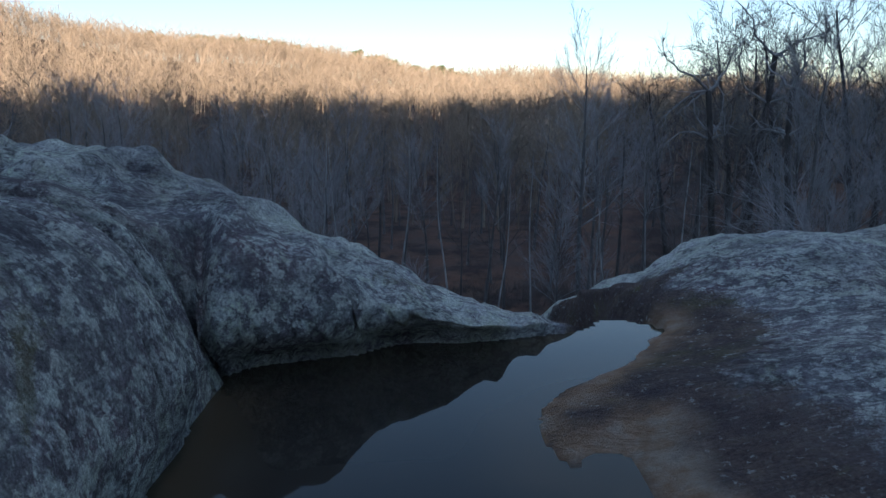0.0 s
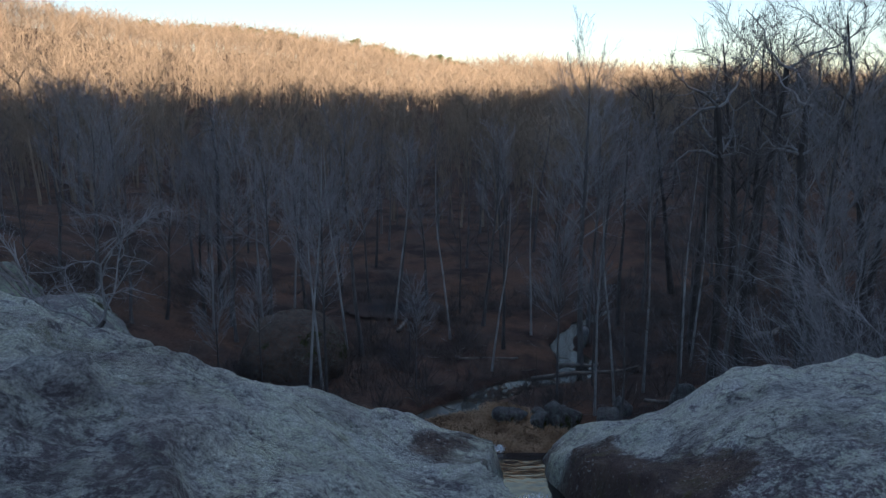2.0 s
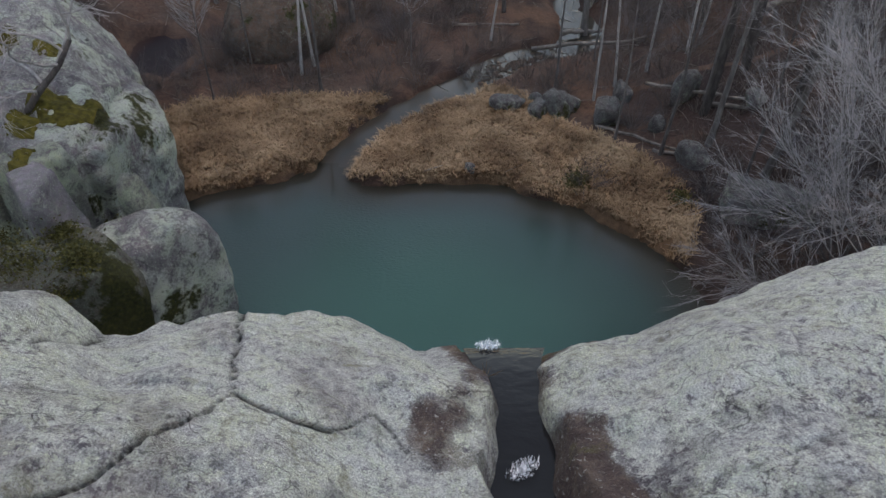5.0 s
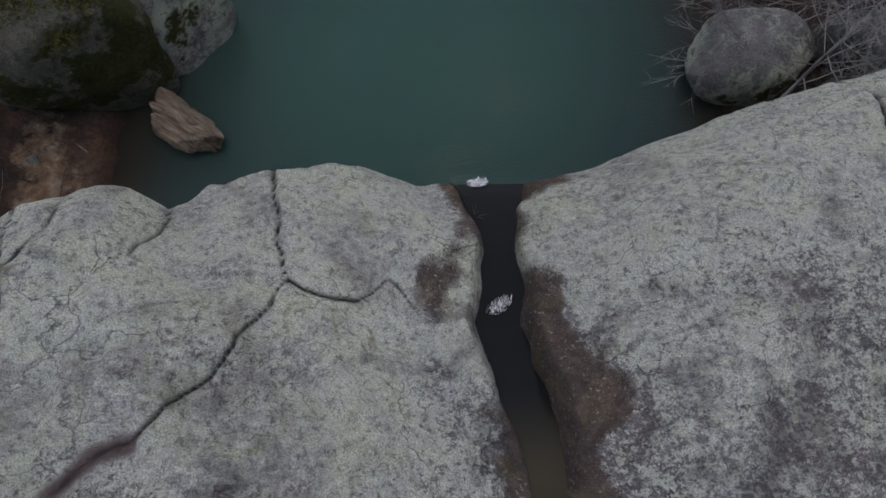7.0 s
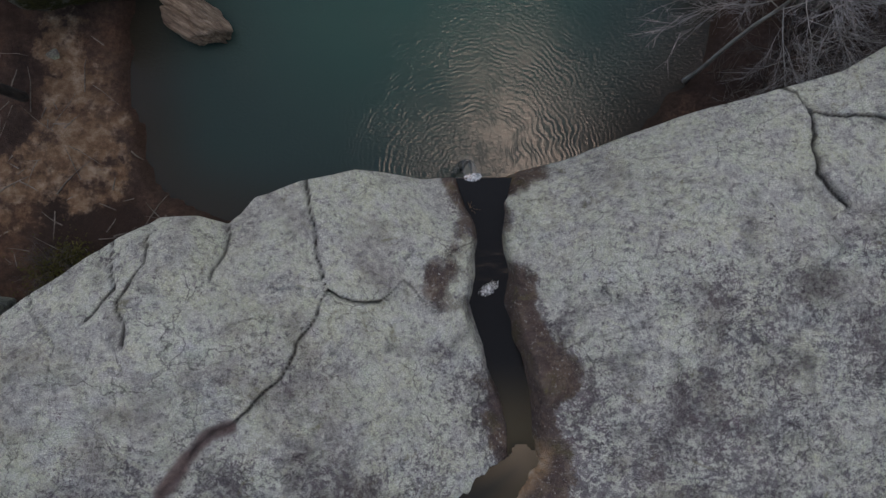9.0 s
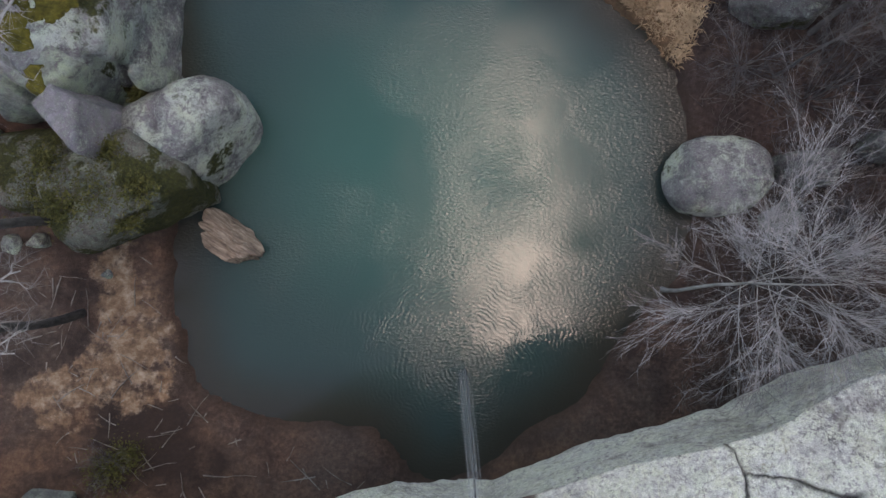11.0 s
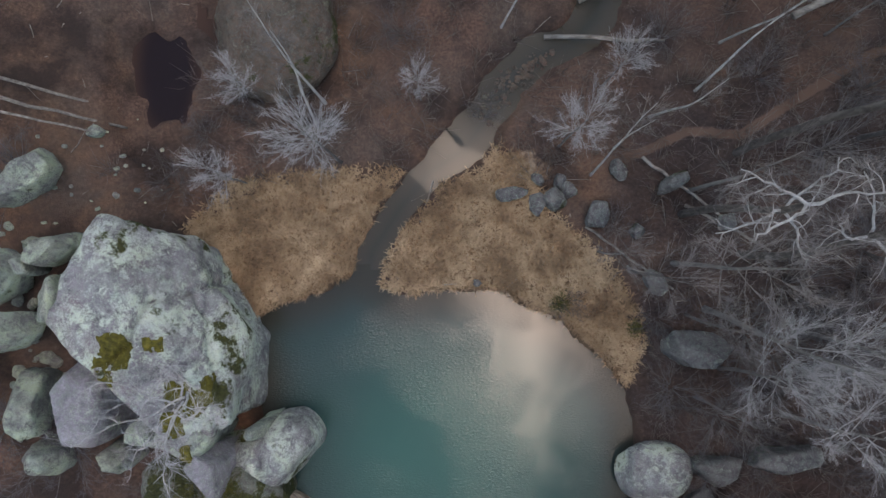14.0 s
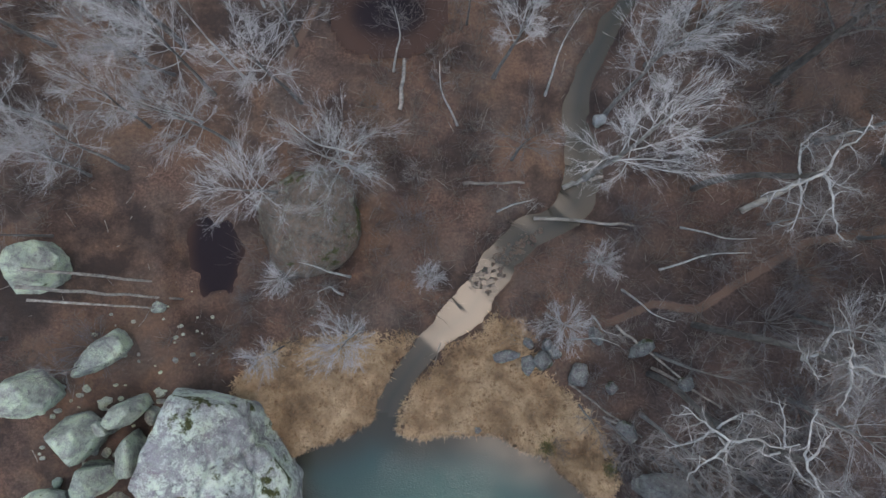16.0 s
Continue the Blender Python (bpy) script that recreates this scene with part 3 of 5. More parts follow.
def ground_height(x, y):
    """Height of the valley floor, the slopes and the far hill."""
    x, y = np.asarray(x, float), np.asarray(y, float)
    r, az = np.hypot(x, y), np.degrees(np.arctan2(x, y))
    base = np.interp(y, [-20, 8, 20, 27, 33, 41, 60, 90], [1.5, 1.5, 1.1, 0.65, 0.5, -0.25, -0.5, 0.5])
    base = base + np.minimum(0.5 * softplus(-x - 15.0, 1.2), 13) * np.interp(y, [0, 12, 40, 60, 85, 120], [1.1, 1.0, 0.9, 0.6, 0.25, 0.1])
    base = base + np.minimum(0.42 * softplus(x - 11.5, 1.5), 10) * np.interp(y, [70, 120], [1.0, 0.35])
    base = base + 0.14 * value_noise(x, y, 5.0, 3, 5) + 0.05 * value_noise(x, y, 0.9, 4, 3)
    d = signed_distance(x, y, SHORE)
    dc, along = line_distance(x, y, CREEK)
    dc = dc - np.interp(along, range(len(CREEK_HALF)), CREEK_HALF) * (1 + 0.25 * value_noise(x, y, 1.3, 9, 3))
    d = d + 0.16 * value_noise(x, y, 0.9, 5, 3)
    level = np.where(d < dc, 0.0, creek_level(y))
    dw = np.minimum(d, dc)
    base = np.maximum(base, level + 0.25)
    bank = level + np.where(dw > 0, 0.32 * smooth01(dw / 0.3) + 0.16 * dw, -1.4 * smooth01(-dw / 2.2) - 0.1)
    base = np.where(dw > 0, np.minimum(base, np.maximum(bank, level)), bank)
    for cx, cy, rx, ry in ((-15.0, 39.4, 1.7, 3.1), (-3.6, 54.2, 2.3, 1.6)):
        q = np.hypot((x - cx) / rx, (y - cy) / ry) + 0.34 * value_noise(x, y, 1.5, 6, 3)
        base = np.where(q < 1.6, np.minimum(base, -0.28 + 0.8 * smooth01((q - 0.7) / 0.9)), base)
    # the hill opposite, the lower hills beside, and the one behind that holds the sun off
    crest = np.interp(az, [-90, -60, -32, -10, 3, 15, 40, 90], [35, 56, 55, 40, 28, 16, 14, 16])
    hill = crest * smooth01((r - 95) / 350) * np.interp(y, [-30, 60], [0.5, 1]) + 3.5 * value_noise(x, y, 70, 7, 3) * smooth01((r - 80) / 120)
    hill = hill - smooth01((r - 460) / 500) * crest * 0.3
    behind = np.interp(x, [-170, -60, 0, 70], [26.5, 32.0, 36.5, 40.5]) * smooth01((-y - 10) / 130) + 10.5 * smooth01((4 - y) / 9)
    return np.where(y > 10, base + hill, base * smooth01((y + 10) / 20) + hill * smooth01((y + 40) / 50) + behind)


def spaced(lo, hi, step, far_lo, far_hi, growth=1.12):
    a, s = list(np.arange(lo, hi + 1e-6, step)), step
    while a[-1] < far_hi:
        s = min(s * growth, 60)
        a.append(a[-1] + s)
    s, b = step, [a[0]]
    while b[-1] > far_lo:
        s = min(s * growth, 60)
        b.append(b[-1] - s)
    return np.array(b[:0:-1] + a)


gx, gy = np.meshgrid(spaced(-26, 26, 0.26, -1500, 1500), spaced(5, 60, 0.26, -900, 2200))
gz = ground_height(gx, gy)
me = mesh_from("ground", np.stack([gx, gy, gz], -1).reshape(-1, 3), grid_faces(*gx.shape))
fx, fy = gx.ravel(), gy.ravel()
wx, wy = fx + 0.9 * value_noise(fx, fy, 2.5, 51, 3), fy + 0.9 * value_noise(fx, fy, 2.5, 52, 3)
grass_d = np.minimum(signed_distance(wx, wy, GRASS_WEST), signed_distance(wx, wy, GRASS_EAST))
put_attribute(me, "grass", smooth01(0.5 - grass_d / 2.2))
sand_d = np.minimum(np.hypot((wx + 12.3) / 1.2, (wy - 12.6) / 2.4), np.hypot((wx + 14.2) / 1.6, (wy - 10.0) / 0.9))
put_attribute(me, "sand", np.maximum(0.6 * smooth01(1.35 - 0.6 * sand_d), smooth01(1.2 - np.hypot((fx - 4.2) / 2.0, (fy - 33.6) / 1.6)) * 0.6))
trail = np.minimum(line_distance(fx, fy, TRAIL_EAST)[0], line_distance(fx, fy, TRAIL_WEST)[0])
# where the litter darkens: east of the pool, fading out northwards
put_attribute(me, "east_dark", smooth01((wx - 7.5) / 3.0) * np.interp(wy, [34, 38, 50, 56], [1.0, 0.7, 0.6, 0.0]) * (0.75 + 0.25 * value_noise(fx, fy, 3.0, 53, 3)))
put_attribute(me, "path", smooth01(1.0 - trail / 0.5))
shore_d = signed_distance(fx, fy, SHORE)
put_attribute(me, "mud", np.clip(smooth01(1 - np.abs(shore_d) / 0.45) * 0.6 + smooth01(-shore_d / 0.5), 0, 1))
ground = tagged(part("ground", me, M_GROUND), "red-brown leaf litter and dry grass on a wooded valley floor", "ground", kind="structure")


def water_sheet(name, ring, level, mat, shallow, step=0.3, reach=0.6, dip=0.0, until=1e9):
    """A sheet of water that reaches a little under its banks."""
    xs = [q[0] for q in ring]
    ys = [q[1] for q in ring]
    x, y = np.meshgrid(np.arange(min(xs) - 1, max(xs) + 1, step), np.arange(min(ys) - 1, max(ys) + 1, step))
    d = signed_distance(x, y, ring)
    keep = (d < reach) & (y < until - np.clip(5 * (x - 1.22) ** 2, 0, 0.25) + 0.05 * value_noise(x, y, 0.12, 71, 2))
    f = grid_faces(*x.shape)
    f = f[keep.ravel()[f].any(1)]
    used = np.unique(f)
    back = np.zeros(x.size, int)
    back[used] = np.arange(len(used))
    v = np.stack([x, y, level - dip * np.clip(d, 0, 1)], -1).reshape(-1, 3)[used]
    m = mesh_from(name, v, back[f], dip == 0)
    put_attribute(m, "shallow", smooth01(1 + d.ravel()[used] / shallow))
    # 0 in the middle of the pool, 1 outwards; not measured from the bed
    put_attribute(m, "depth", 1 - np.exp(-(np.hypot((v[:, 0] + 0.5) / 6.5, (v[:, 1] - 18.5) / 6.0)) ** 3))
    return tagged(part(name, m, mat), kind="structure")


tagged(water_sheet("water", SHORE, 0.0, M_POOL, 2.6), "still teal plunge pool below the waterfall", "pool")
# creek: a ribbon that runs down from the pool
cv, cs = [], []
cx_line = np.array(CREEK)
dense = np.linspace(0, len(CREEK) - 1, 160)
px, py = np.interp(dense, range(len(CREEK)), cx_line[:, 0]), np.interp(dense, range(len(CREEK)), cx_line[:, 1])
half = np.interp(dense, range(len(CREEK)), CREEK_HALF) + 0.6
tx, ty = np.gradient(px), np.gradient(py)
tl = np.hypot(tx, ty)
for s in np.linspace(-1, 1, 9):
    cv.append(np.stack([px - ty / tl * half * s, py + tx / tl * half * s, creek_level(py) - 0.012 + 0.004 * (dense > 2)], -1))
    cs.append(np.full(len(px), 0.25 + 0.75 * abs(s)))
me = mesh_from("creek", np.array(cv).reshape(-1, 3), grid_faces(9, len(px)))
put_attribute(me, "shallow", np.array(cs).ravel())
tagged(part("creek", me, M_CREEK), "shallow creek running out of the pool between grassy banks", "creek", kind="structure")
for cx, cy, rx, ry in ((-15.0, 39.4, 1.75, 3.15), (-3.6, 54.2, 2.4, 1.7)):
    ring = [(cx + 1.25 * rx * math.cos(a), cy + 1.25 * ry * math.sin(a)) for a in np.linspace(0, 2 * math.pi, 25)[:-1]]
    tagged(water_sheet("pond", ring, -0.12, M_DARK_POND, 1.2), "dark puddle with drowned leaves on the forest floor", "pond")

# ---- the ledge over which the water falls ----
TARN_LEVEL = 12.47
TARN = [(1.39, 4.5), (1.2, 4.72), (0.99, 4.66), (0.83, 4.58), (0.43, 4.46), (0.06, 4.36), (-0.3, 4.28), (-0.56, 4.1), (-0.83, 4.03), (-1.1, 3.93), (-1.23, 3.79), (-1.24, 3.5), (-1.18, 3.05), (-1.14, 2.44), (-1.2, 0.5), (-0.8, -2.5), (0.6, -2.5), (0.85, 0.5), (0.75, 2.45), (0.79, 2.82), (0.62, 2.82), (0.57, 2.6), (0.49, 2.66), (0.48, 3.15), (0.65, 3.53), (1.06, 3.98), (1.3, 4.25)]
CHANNEL = [(1.2, 4.3), (1.21, 4.6), (1.2, 5.08), (1.17, 5.66), (1.05, 6.11), (0.9, 6.54), (0.76, 7.08), (0.84, 7.53), (0.83, 8.14), (0.82, 8.48), (0.78, 8.82), (0.77, 9.1), (0.77, 9.32)]
CHANNEL_HALF = [0.2, 0.2, 0.22, 0.32, 0.33, 0.43, 0.38, 0.29, 0.2, 0.24, 0.33, 0.4, 0.46]
CHANNEL_LEVEL = [12.43, 12.44, 12.26, 12.0, 11.8, 11.65, 11.5, 11.4, 11.28, 11.2, 11.12, 11.04, 10.96]
CRACKS = [([(-2.5, 9.6), (-2.31, 9.07), (-2.08, 8.4), (-1.99, 7.8), (-1.91, 7.38), (-2.1, 6.85), (-2.34, 6.34), (-2.61, 6.01), (-2.9, 5.69), (-3.08, 5.51), (-3.43, 5.39), (-3.73, 5.09), (-4.09, 4.56)], 0.055, 0.13),
          ([(-1.91, 7.38), (-1.6, 7.3), (-1.31, 7.17), (-1.03, 7.18)], 0.11, 0.13), ([(-1.03, 7.18), (-0.64, 7.5), (-0.3, 7.14)], 0.035, 0.08),
          ([(-4.6, 8.4), (-4.55, 7.9), (-4.8, 7.3), (-4.7, 6.7)], 0.06, 0.1), ([(-2.1, 6.85), (-2.9, 7.0), (-3.5, 6.8), (-4.3, 6.2)], 0.025, 0.05), ([(0.1, 6.3), (0.35, 5.9), (0.3, 5.3)], 0.02, 0.04),
          ([(2.2, 6.5), (2.9, 6.75), (3.6, 7.05), (4.3, 7.3)], 0.025, 0.05),
          ([(5.6, 11.2), (6.3, 10.7), (6.4, 10.0), (6.2, 9.2), (6.6, 8.6)], 0.13, 0.16),
          ([(6.35, 10.3), (7.3, 10.2), (8.6, 9.9)], 0.14, 0.16),
          ([(-5.0, 8.7), (-5.15, 8.1), (-4.9, 7.5), (-5.3, 7.0)], 0.06, 0.1),
          ([(-3.7, 9.0), (-3.5, 8.3), (-3.55, 7.6)], 0.05, 0.1),
          ([(-1.2, 3.7), (-1.32, 3.42), (-1.6, 3.38), (-2.0, 3.5), (-2.7, 3.6), (-3.6, 3.4)], 0.1, 0.3),
          ([(-1.15, 2.9), (-1.45, 3.0), (-1.9, 2.95), (-2.6, 3.1)], 0.09, 0.2), ([(-1.1, 2.5), (-1.5, 2.62), (-2.1, 2.55)], 0.08, 0.18),
          ([(-6.6, 8.1), (-6.2, 7.2), (-5.7, 6.7), (-5.9, 6.0)], 0.03, 0.06), ([(3.4, 9.8), (3.1, 9.0), (3.5, 8.2), (3.3, 7.7)], 0.02, 0.04)]
RILL = [(-3.15, 5.47), (-3.43, 5.37), (-3.73, 5.09), (-4.09, 4.56), (-4.4, 4.1)]
edge_at = lambda x: np.interp(x, EDGE_X, EDGE_Y)


def ledge_height(x, y):
    """Top of the ledge: a dome on each side of the channel, the rock pool, cracks and weathering. Also the masks of wear."""
    slope = 0.36 + 0.14 * smooth01((y - 4.5) / 2)
    west = 13.56 + 0.03 * np.clip(-x - 2, 0, 12) - softplus((x + 1.6) * slope + (y - 4) * 0.24)
    east = 12.8 - 0.06 * np.clip(y - 5, 0, 9) - softplus(-(x - 2.3) * 0.6 + (y - 6) * 0.22)
    h = np.logaddexp(west * 6, east * 6) / 6
    h = h - np.interp(x, [-6, -4.2, -3.3, -1.5, 0.5, 1.5, 4, 6], [0.1, 0.1, 0.14, 0.1, 0.1, 0.14, 0.24, 0.17]) * np.clip(y - (edge_at(x) - 2.4), 0, 9) ** 2
    h = h + 0.16 * np.exp(-((x + 0.25) / 0.8) ** 2 - ((y - 8.3) / 0.6) ** 2)
    h = h - 0.4 * np.exp(-(line_distance(x, y, [(-3.55, 9.0), (-3.25, 8.1), (-2.95, 7.5)])[0] / 0.42) ** 2)
    # the pale shoulder beyond the crooked crack, the hollow west of it, and the rib east of the channel
    h = h + 0.1 * smooth01((y - 7.62 - 0.2 * value_noise(x, y, 0.8, 22, 2)) / 0.35) * smooth01((x + 1.95) / 0.5) * smooth01((-0.1 - x) / 0.6)
    h = h - 0.24 * np.exp(-((x + 2.05) / 0.5) ** 2 - ((y - 7.45) / 0.35) ** 2)
    h = h + 0.34 * np.exp(-((x - 1.6) / 0.45) ** 2 - ((y - 8.75) / 0.8) ** 2)
    # worn-down brim on the west, slightly higher beside the lip
    h = h - 0.42 * np.exp(-((x + 2.95) / 0.5) ** 2 - ((y - 8.85) / 0.5) ** 2) - 0.22 * np.exp(-((x + 1.9) / 0.7) ** 2 - ((y - 9.1) / 0.45) ** 2) - 0.3 * np.exp(-((x + 4.5) / 0.5) ** 2 - ((y - 8.7) / 0.45) ** 2)
    h = h - 0.16 * smooth01((x - 3) / 0.8) * smooth01((y - 7.9) / 0.8) - 0.3 * np.exp(-((x + 2.4) / 0.42) ** 2 - ((y - 8.15) / 0.4) ** 2) - 0.12 * np.exp(-((x + 1.9) / 0.4) ** 2 - ((y - 8.6) / 0.4) ** 2) + 0.12 * np.exp(-((x - 2.1) / 0.5) ** 2 - ((y - 9.0) / 0.7) ** 2)
    h = h - 0.12 * np.clip(y - 5.5, 0, 1.2) * smooth01((x + 3.6) / 1.0) * smooth01((0.2 - x) / 0.8)
    h = h + 0.085 * value_noise(x, y, 2.2, 11, 3) + 0.075 * value_noise(x, y, 0.55, 12, 3) + 0.022 * value_noise(x, y, 0.14, 13, 2)
    # flaky ribs on the west dome
    h = h + 0.07 * np.abs(value_noise(x * 0.4 + y * 0.5, y - 0.3 * x, 0.6, 15, 3)) * smooth01((-x - 0.6) / 1.5)
    # thin beds of the stone weather back into low steps
    bed = np.sin(h * 21 + 3.0 * value_noise(x, y, 1.2, 23, 3))
    h = h + (0.05 * bed + 0.03 * np.abs(bed)) * smooth01((-0.2 - x) / 0.8) * smooth01((7.0 - y) / 1.2)
    ds = signed_distance(x, y, TARN) + 0.05 * value_noise(x, y, 0.5, 14, 3)
    gentle = smooth01((x - (1.15 + (np.maximum(y, 2.6) - 4.9) * 0.8)) / 0.4)
    wall = (TARN_LEVEL + 0.03 + 0.95 * (1 - np.exp(-np.clip(ds, 0, 9) / 0.18)) + 0.3 * ds) * (1 - gentle) + (TARN_LEVEL + 0.0 + 0.27 * ds) * gentle
    h = np.where(ds > 0, np.minimum(h, wall), TARN_LEVEL - 0.3 * smooth01(-ds / 0.5) - 0.02)
    run = [q[1] for q in CHANNEL]
    dc = np.abs(x - np.interp(y, run, [q[0] for q in CHANNEL])) + np.clip(4.5 - y, 0, 9)
    hw = 0.85 * np.interp(y, run, CHANNEL_HALF) * (1 + 0.45 * value_noise(x, y, 0.6, 16, 2))
    floor = np.interp(y, run, CHANNEL_LEVEL) - np.interp(y, [5.0, 6.0], [0.05, 0.12])
    h = np.where(ds < 0, h, np.minimum(h + 0.28 * np.exp(-(dc / 0.8) ** 2) * smooth01((y - 5.2) / 0.8), floor + np.clip(dc - hw, 0, 9) * 3.5))
    crack = np.zeros(np.shape(x))
    for line, width, depth in CRACKS:
        d = line_distance(x + 0.05 * value_noise(x, y, 0.35, 17, 2), y + 0.05 * value_noise(x, y, 0.35, 18, 2), line)[0]
        width = width * 0.36 * (1 + 0.6 * value_noise(x, y, 0.8, 19, 2))
        h = h - depth * 0.6 * np.exp(-(d / width) ** 2)
        crack = np.maximum(crack, np.exp(-(d / (width * 0.9)) ** 2) * min(1, depth * 9))
    wobble = 0.5 * value_noise(x, y, 0.7, 20, 4)
    worn = np.maximum(smooth01(1.0 - (dc - hw) / np.where(x > 0.9, 0.95, 0.9 + 0.4 * smooth01((y - 6.9) / 0.8)) + wobble) * 0.95, smooth01(1.2 - ds / 0.9) * gentle) + 0.35 * smooth01((4.6 - y) / 3) * smooth01((x - 0.6) / 1)
    lichen = 0.36 + 0.56 * smooth01((y - edge_at(x) + 4.6 + 0.8 * value_noise(x, y, 1.5, 24, 3)) / 3.2) * (1 - 0.35 * smooth01((x - 4.2) / 1.0)) + 0.2 * np.exp(-((x + 0.8) / 1.8) ** 2 - ((y - 5.2) / 1.4) ** 2)
    silt = smooth01(1.25 - np.abs(ds - 0.16 + 0.35 * wobble) / 0.2) * gentle * smooth01((5.2 - y) / 0.5)
    # the north wall of the rock pool leans out over the water
    shift = 0.5 * smooth01((h - TARN_LEVEL) / 0.3) * smooth01((1.3 - ds) / 1.2) * smooth01((x + 1.4) / 0.25) * smooth01((1.0 - x) / 0.6) * smooth01((y - 3.5) / 0.3)
    lean = 0.15 * smooth01((h - TARN_LEVEL) / 0.3) * smooth01((0.9 - ds) / 0.8) * smooth01((3.4 - y) / 0.3) * smooth01((-0.5 - x) / 0.3)
    rill = smooth01(1.6 - line_distance(x + 0.08 * value_noise(x, y, 0.4, 61, 3), y, RILL)[0] / 0.1)
    h = h - 0.025 * rill
    crack = crack * (1 - rill)
    return h, crack, np.clip(worn, 0, 1), lichen, silt, shift, lean, rill


lx = np.concatenate([np.linspace(-26, -7, 60)[:-1], np.linspace(-7, 8.5, 390), np.linspace(8.5, 26, 55)[1:]])
fine = np.linspace(0, 1, 240)
edge = edge_at(lx)
start = np.minimum(1.8, edge - 4)
rows_y = [np.linspace(-12, 0, 20)[k] + 0 * lx + (start - 0) * k / 20 for k in range(20)] + [start + (edge - start) * s for s in fine]
ly = np.array(rows_y)
lxx = np.broadcast_to(lx, ly.shape)
lz, crack, worn, lichen, silt, shift, lean, rill = ledge_height(lxx, ly)
top = np.stack([lxx + lean, ly - shift, lz], -1)
# the face below the rim rolls over and draws back into an alcove
face_rows, rim = [], top[-1]
for s in np.linspace(0, 1, 42)[1:]:
    drop = s ** 1.6
    fz = rim[:, 2] * (1 - drop) + (-1.2) * drop
    out = -0.3 * min(1, s * 3) - 3.3 * smooth01((s - 0.4) / 0.5)
    bulge = 0.14 * value_noise(lx, fz, 1.6, 21, 4)
    face_rows.append(np.stack([lx, rim[:, 1] + out + bulge * min(1, s * 4), fz], -1))
verts = np.concatenate([top, np.array(face_rows)])
me = mesh_from("rock_ledge", verts.reshape(-1, 3), grid_faces(*verts.shape[:2]))
pad = np.zeros((len(face_rows), len(lx)))
for key, values, below in (("crack", crack, 0), ("worn", worn, 0), ("lichen", lichen, 0.9), ("silt", silt, 0), ("rill", rill, 0)):
    put_attribute(me, key, np.concatenate([values, pad + below]))
tagged(part("rock_ledge", me, M_LEDGE), "grey lichen-blotched sandstone ledge with cracks and a worn channel", "rock ledge", kind="structure")
tagged(water_sheet("rock_pool", TARN, TARN_LEVEL, M_TARN, 0.5, 0.05, 0.3, 0.0, 4.86), "shallow dark pool of rainwater standing in the rock", "rock pool")
# water in the channel, and the fall
dense = np.linspace(0, len(CHANNEL) - 1, 120)
ch = np.array(CHANNEL)
px, py = np.interp(dense, range(len(CHANNEL)), ch[:, 0]), np.interp(dense, range(len(CHANNEL)), ch[:, 1])
pz = np.interp(dense, range(len(CHANNEL)), CHANNEL_LEVEL) - 0.02
half = np.interp(dense, range(len(CHANNEL)), CHANNEL_HALF) * 1.08 + 0.02
cv = np.array([np.stack([px + half * s, py, pz], -1) for s in np.linspace(-1, 1, 7)])
me = mesh_from("channel_water", cv.reshape(-1, 3), grid_faces(7, len(px))[:, ::-1])
put_attribute(me, "shallow", np.broadcast_to(smooth01((6.2 - py) / 1.2), cv.shape[:2]).ravel())
tagged(part("channel_water", me, M_CHANNEL), "dark thin water sliding down the worn rock channel", "stream", kind="structure")


def tube(points, radii, sides):
    """Corners and faces of a round stem along points, open at its ends."""
    pts, radii = np.asarray(points, float), np.asarray(radii, float)
    d = np.gradient(pts, axis=0)
    d /= np.linalg.norm(d, axis=1)[:, None] + 1e-9
    ref = np.array([0.31, 0.17, 0.94]) if abs(d[0, 2]) < 0.8 else np.array([1.0, 0.2, 0.0])
    a = np.cross(d, ref)
    a /= np.linalg.norm(a, axis=1)[:, None] + 1e-9
    b = np.cross(d, a)
    ang = np.linspace(0, 2 * math.pi, sides, endpoint=False)
    v = pts[:, None] + radii[:, None, None] * (a[:, None] * np.cos(ang)[None, :, None] + b[:, None] * np.sin(ang)[None, :, None])
    k = len(pts)
    i, j = np.meshgrid(np.arange(k - 1), np.arange(sides), indexing="ij")
    j2 = (j + 1) % sides
    f = np.stack([i * sides + j, i * sides + j2, (i + 1) * sides + j2, (i + 1) * sides + j], -1).reshape(-1, 4)
    return v.reshape(-1, 3), f


def joined(pieces):
    vs, fs, n0 = [], [], 0
    for v, f in pieces:
        vs.append(v)
        fs.append(f + n0)
        n0 += len(v)
    return np.concatenate(vs), np.concatenate(fs)


waterfall = tagged(new("waterfall"), "thin white thread of water falling from the ledge", "waterfall")
rf = random.Random(3)
for k in range(30):
    x0, push, drift = 0.57 + rf.gauss(0, 0.075), 1.35 + rf.gauss(0, 0.1), rf.gauss(0.04, 0.07)
    s = np.linspace(0, 1, 16)
    pts = np.stack([x0 + drift * s, 9.32 + push * np.sqrt(s), 10.95 - 10.95 * s], -1)
    part("strand", mesh_from("strand", *tube(pts, 0.014 + 0.014 * s, 5)), M_FOAM, waterfall)


def sphere_dirs(level):
    bm = bmesh.new()
    bmesh.ops.create_icosphere(bm, subdivisions=level, radius=1)
    v = np.array([q.co[:] for q in bm.verts])
    f = np.array([[q.index for q in t.verts] for t in bm.faces])
    bm.free()
    return v / np.linalg.norm(v, axis=1)[:, None], f


SPHERES = {k: sphere_dirs(k) for k in (2, 3, 4, 5, 6)}


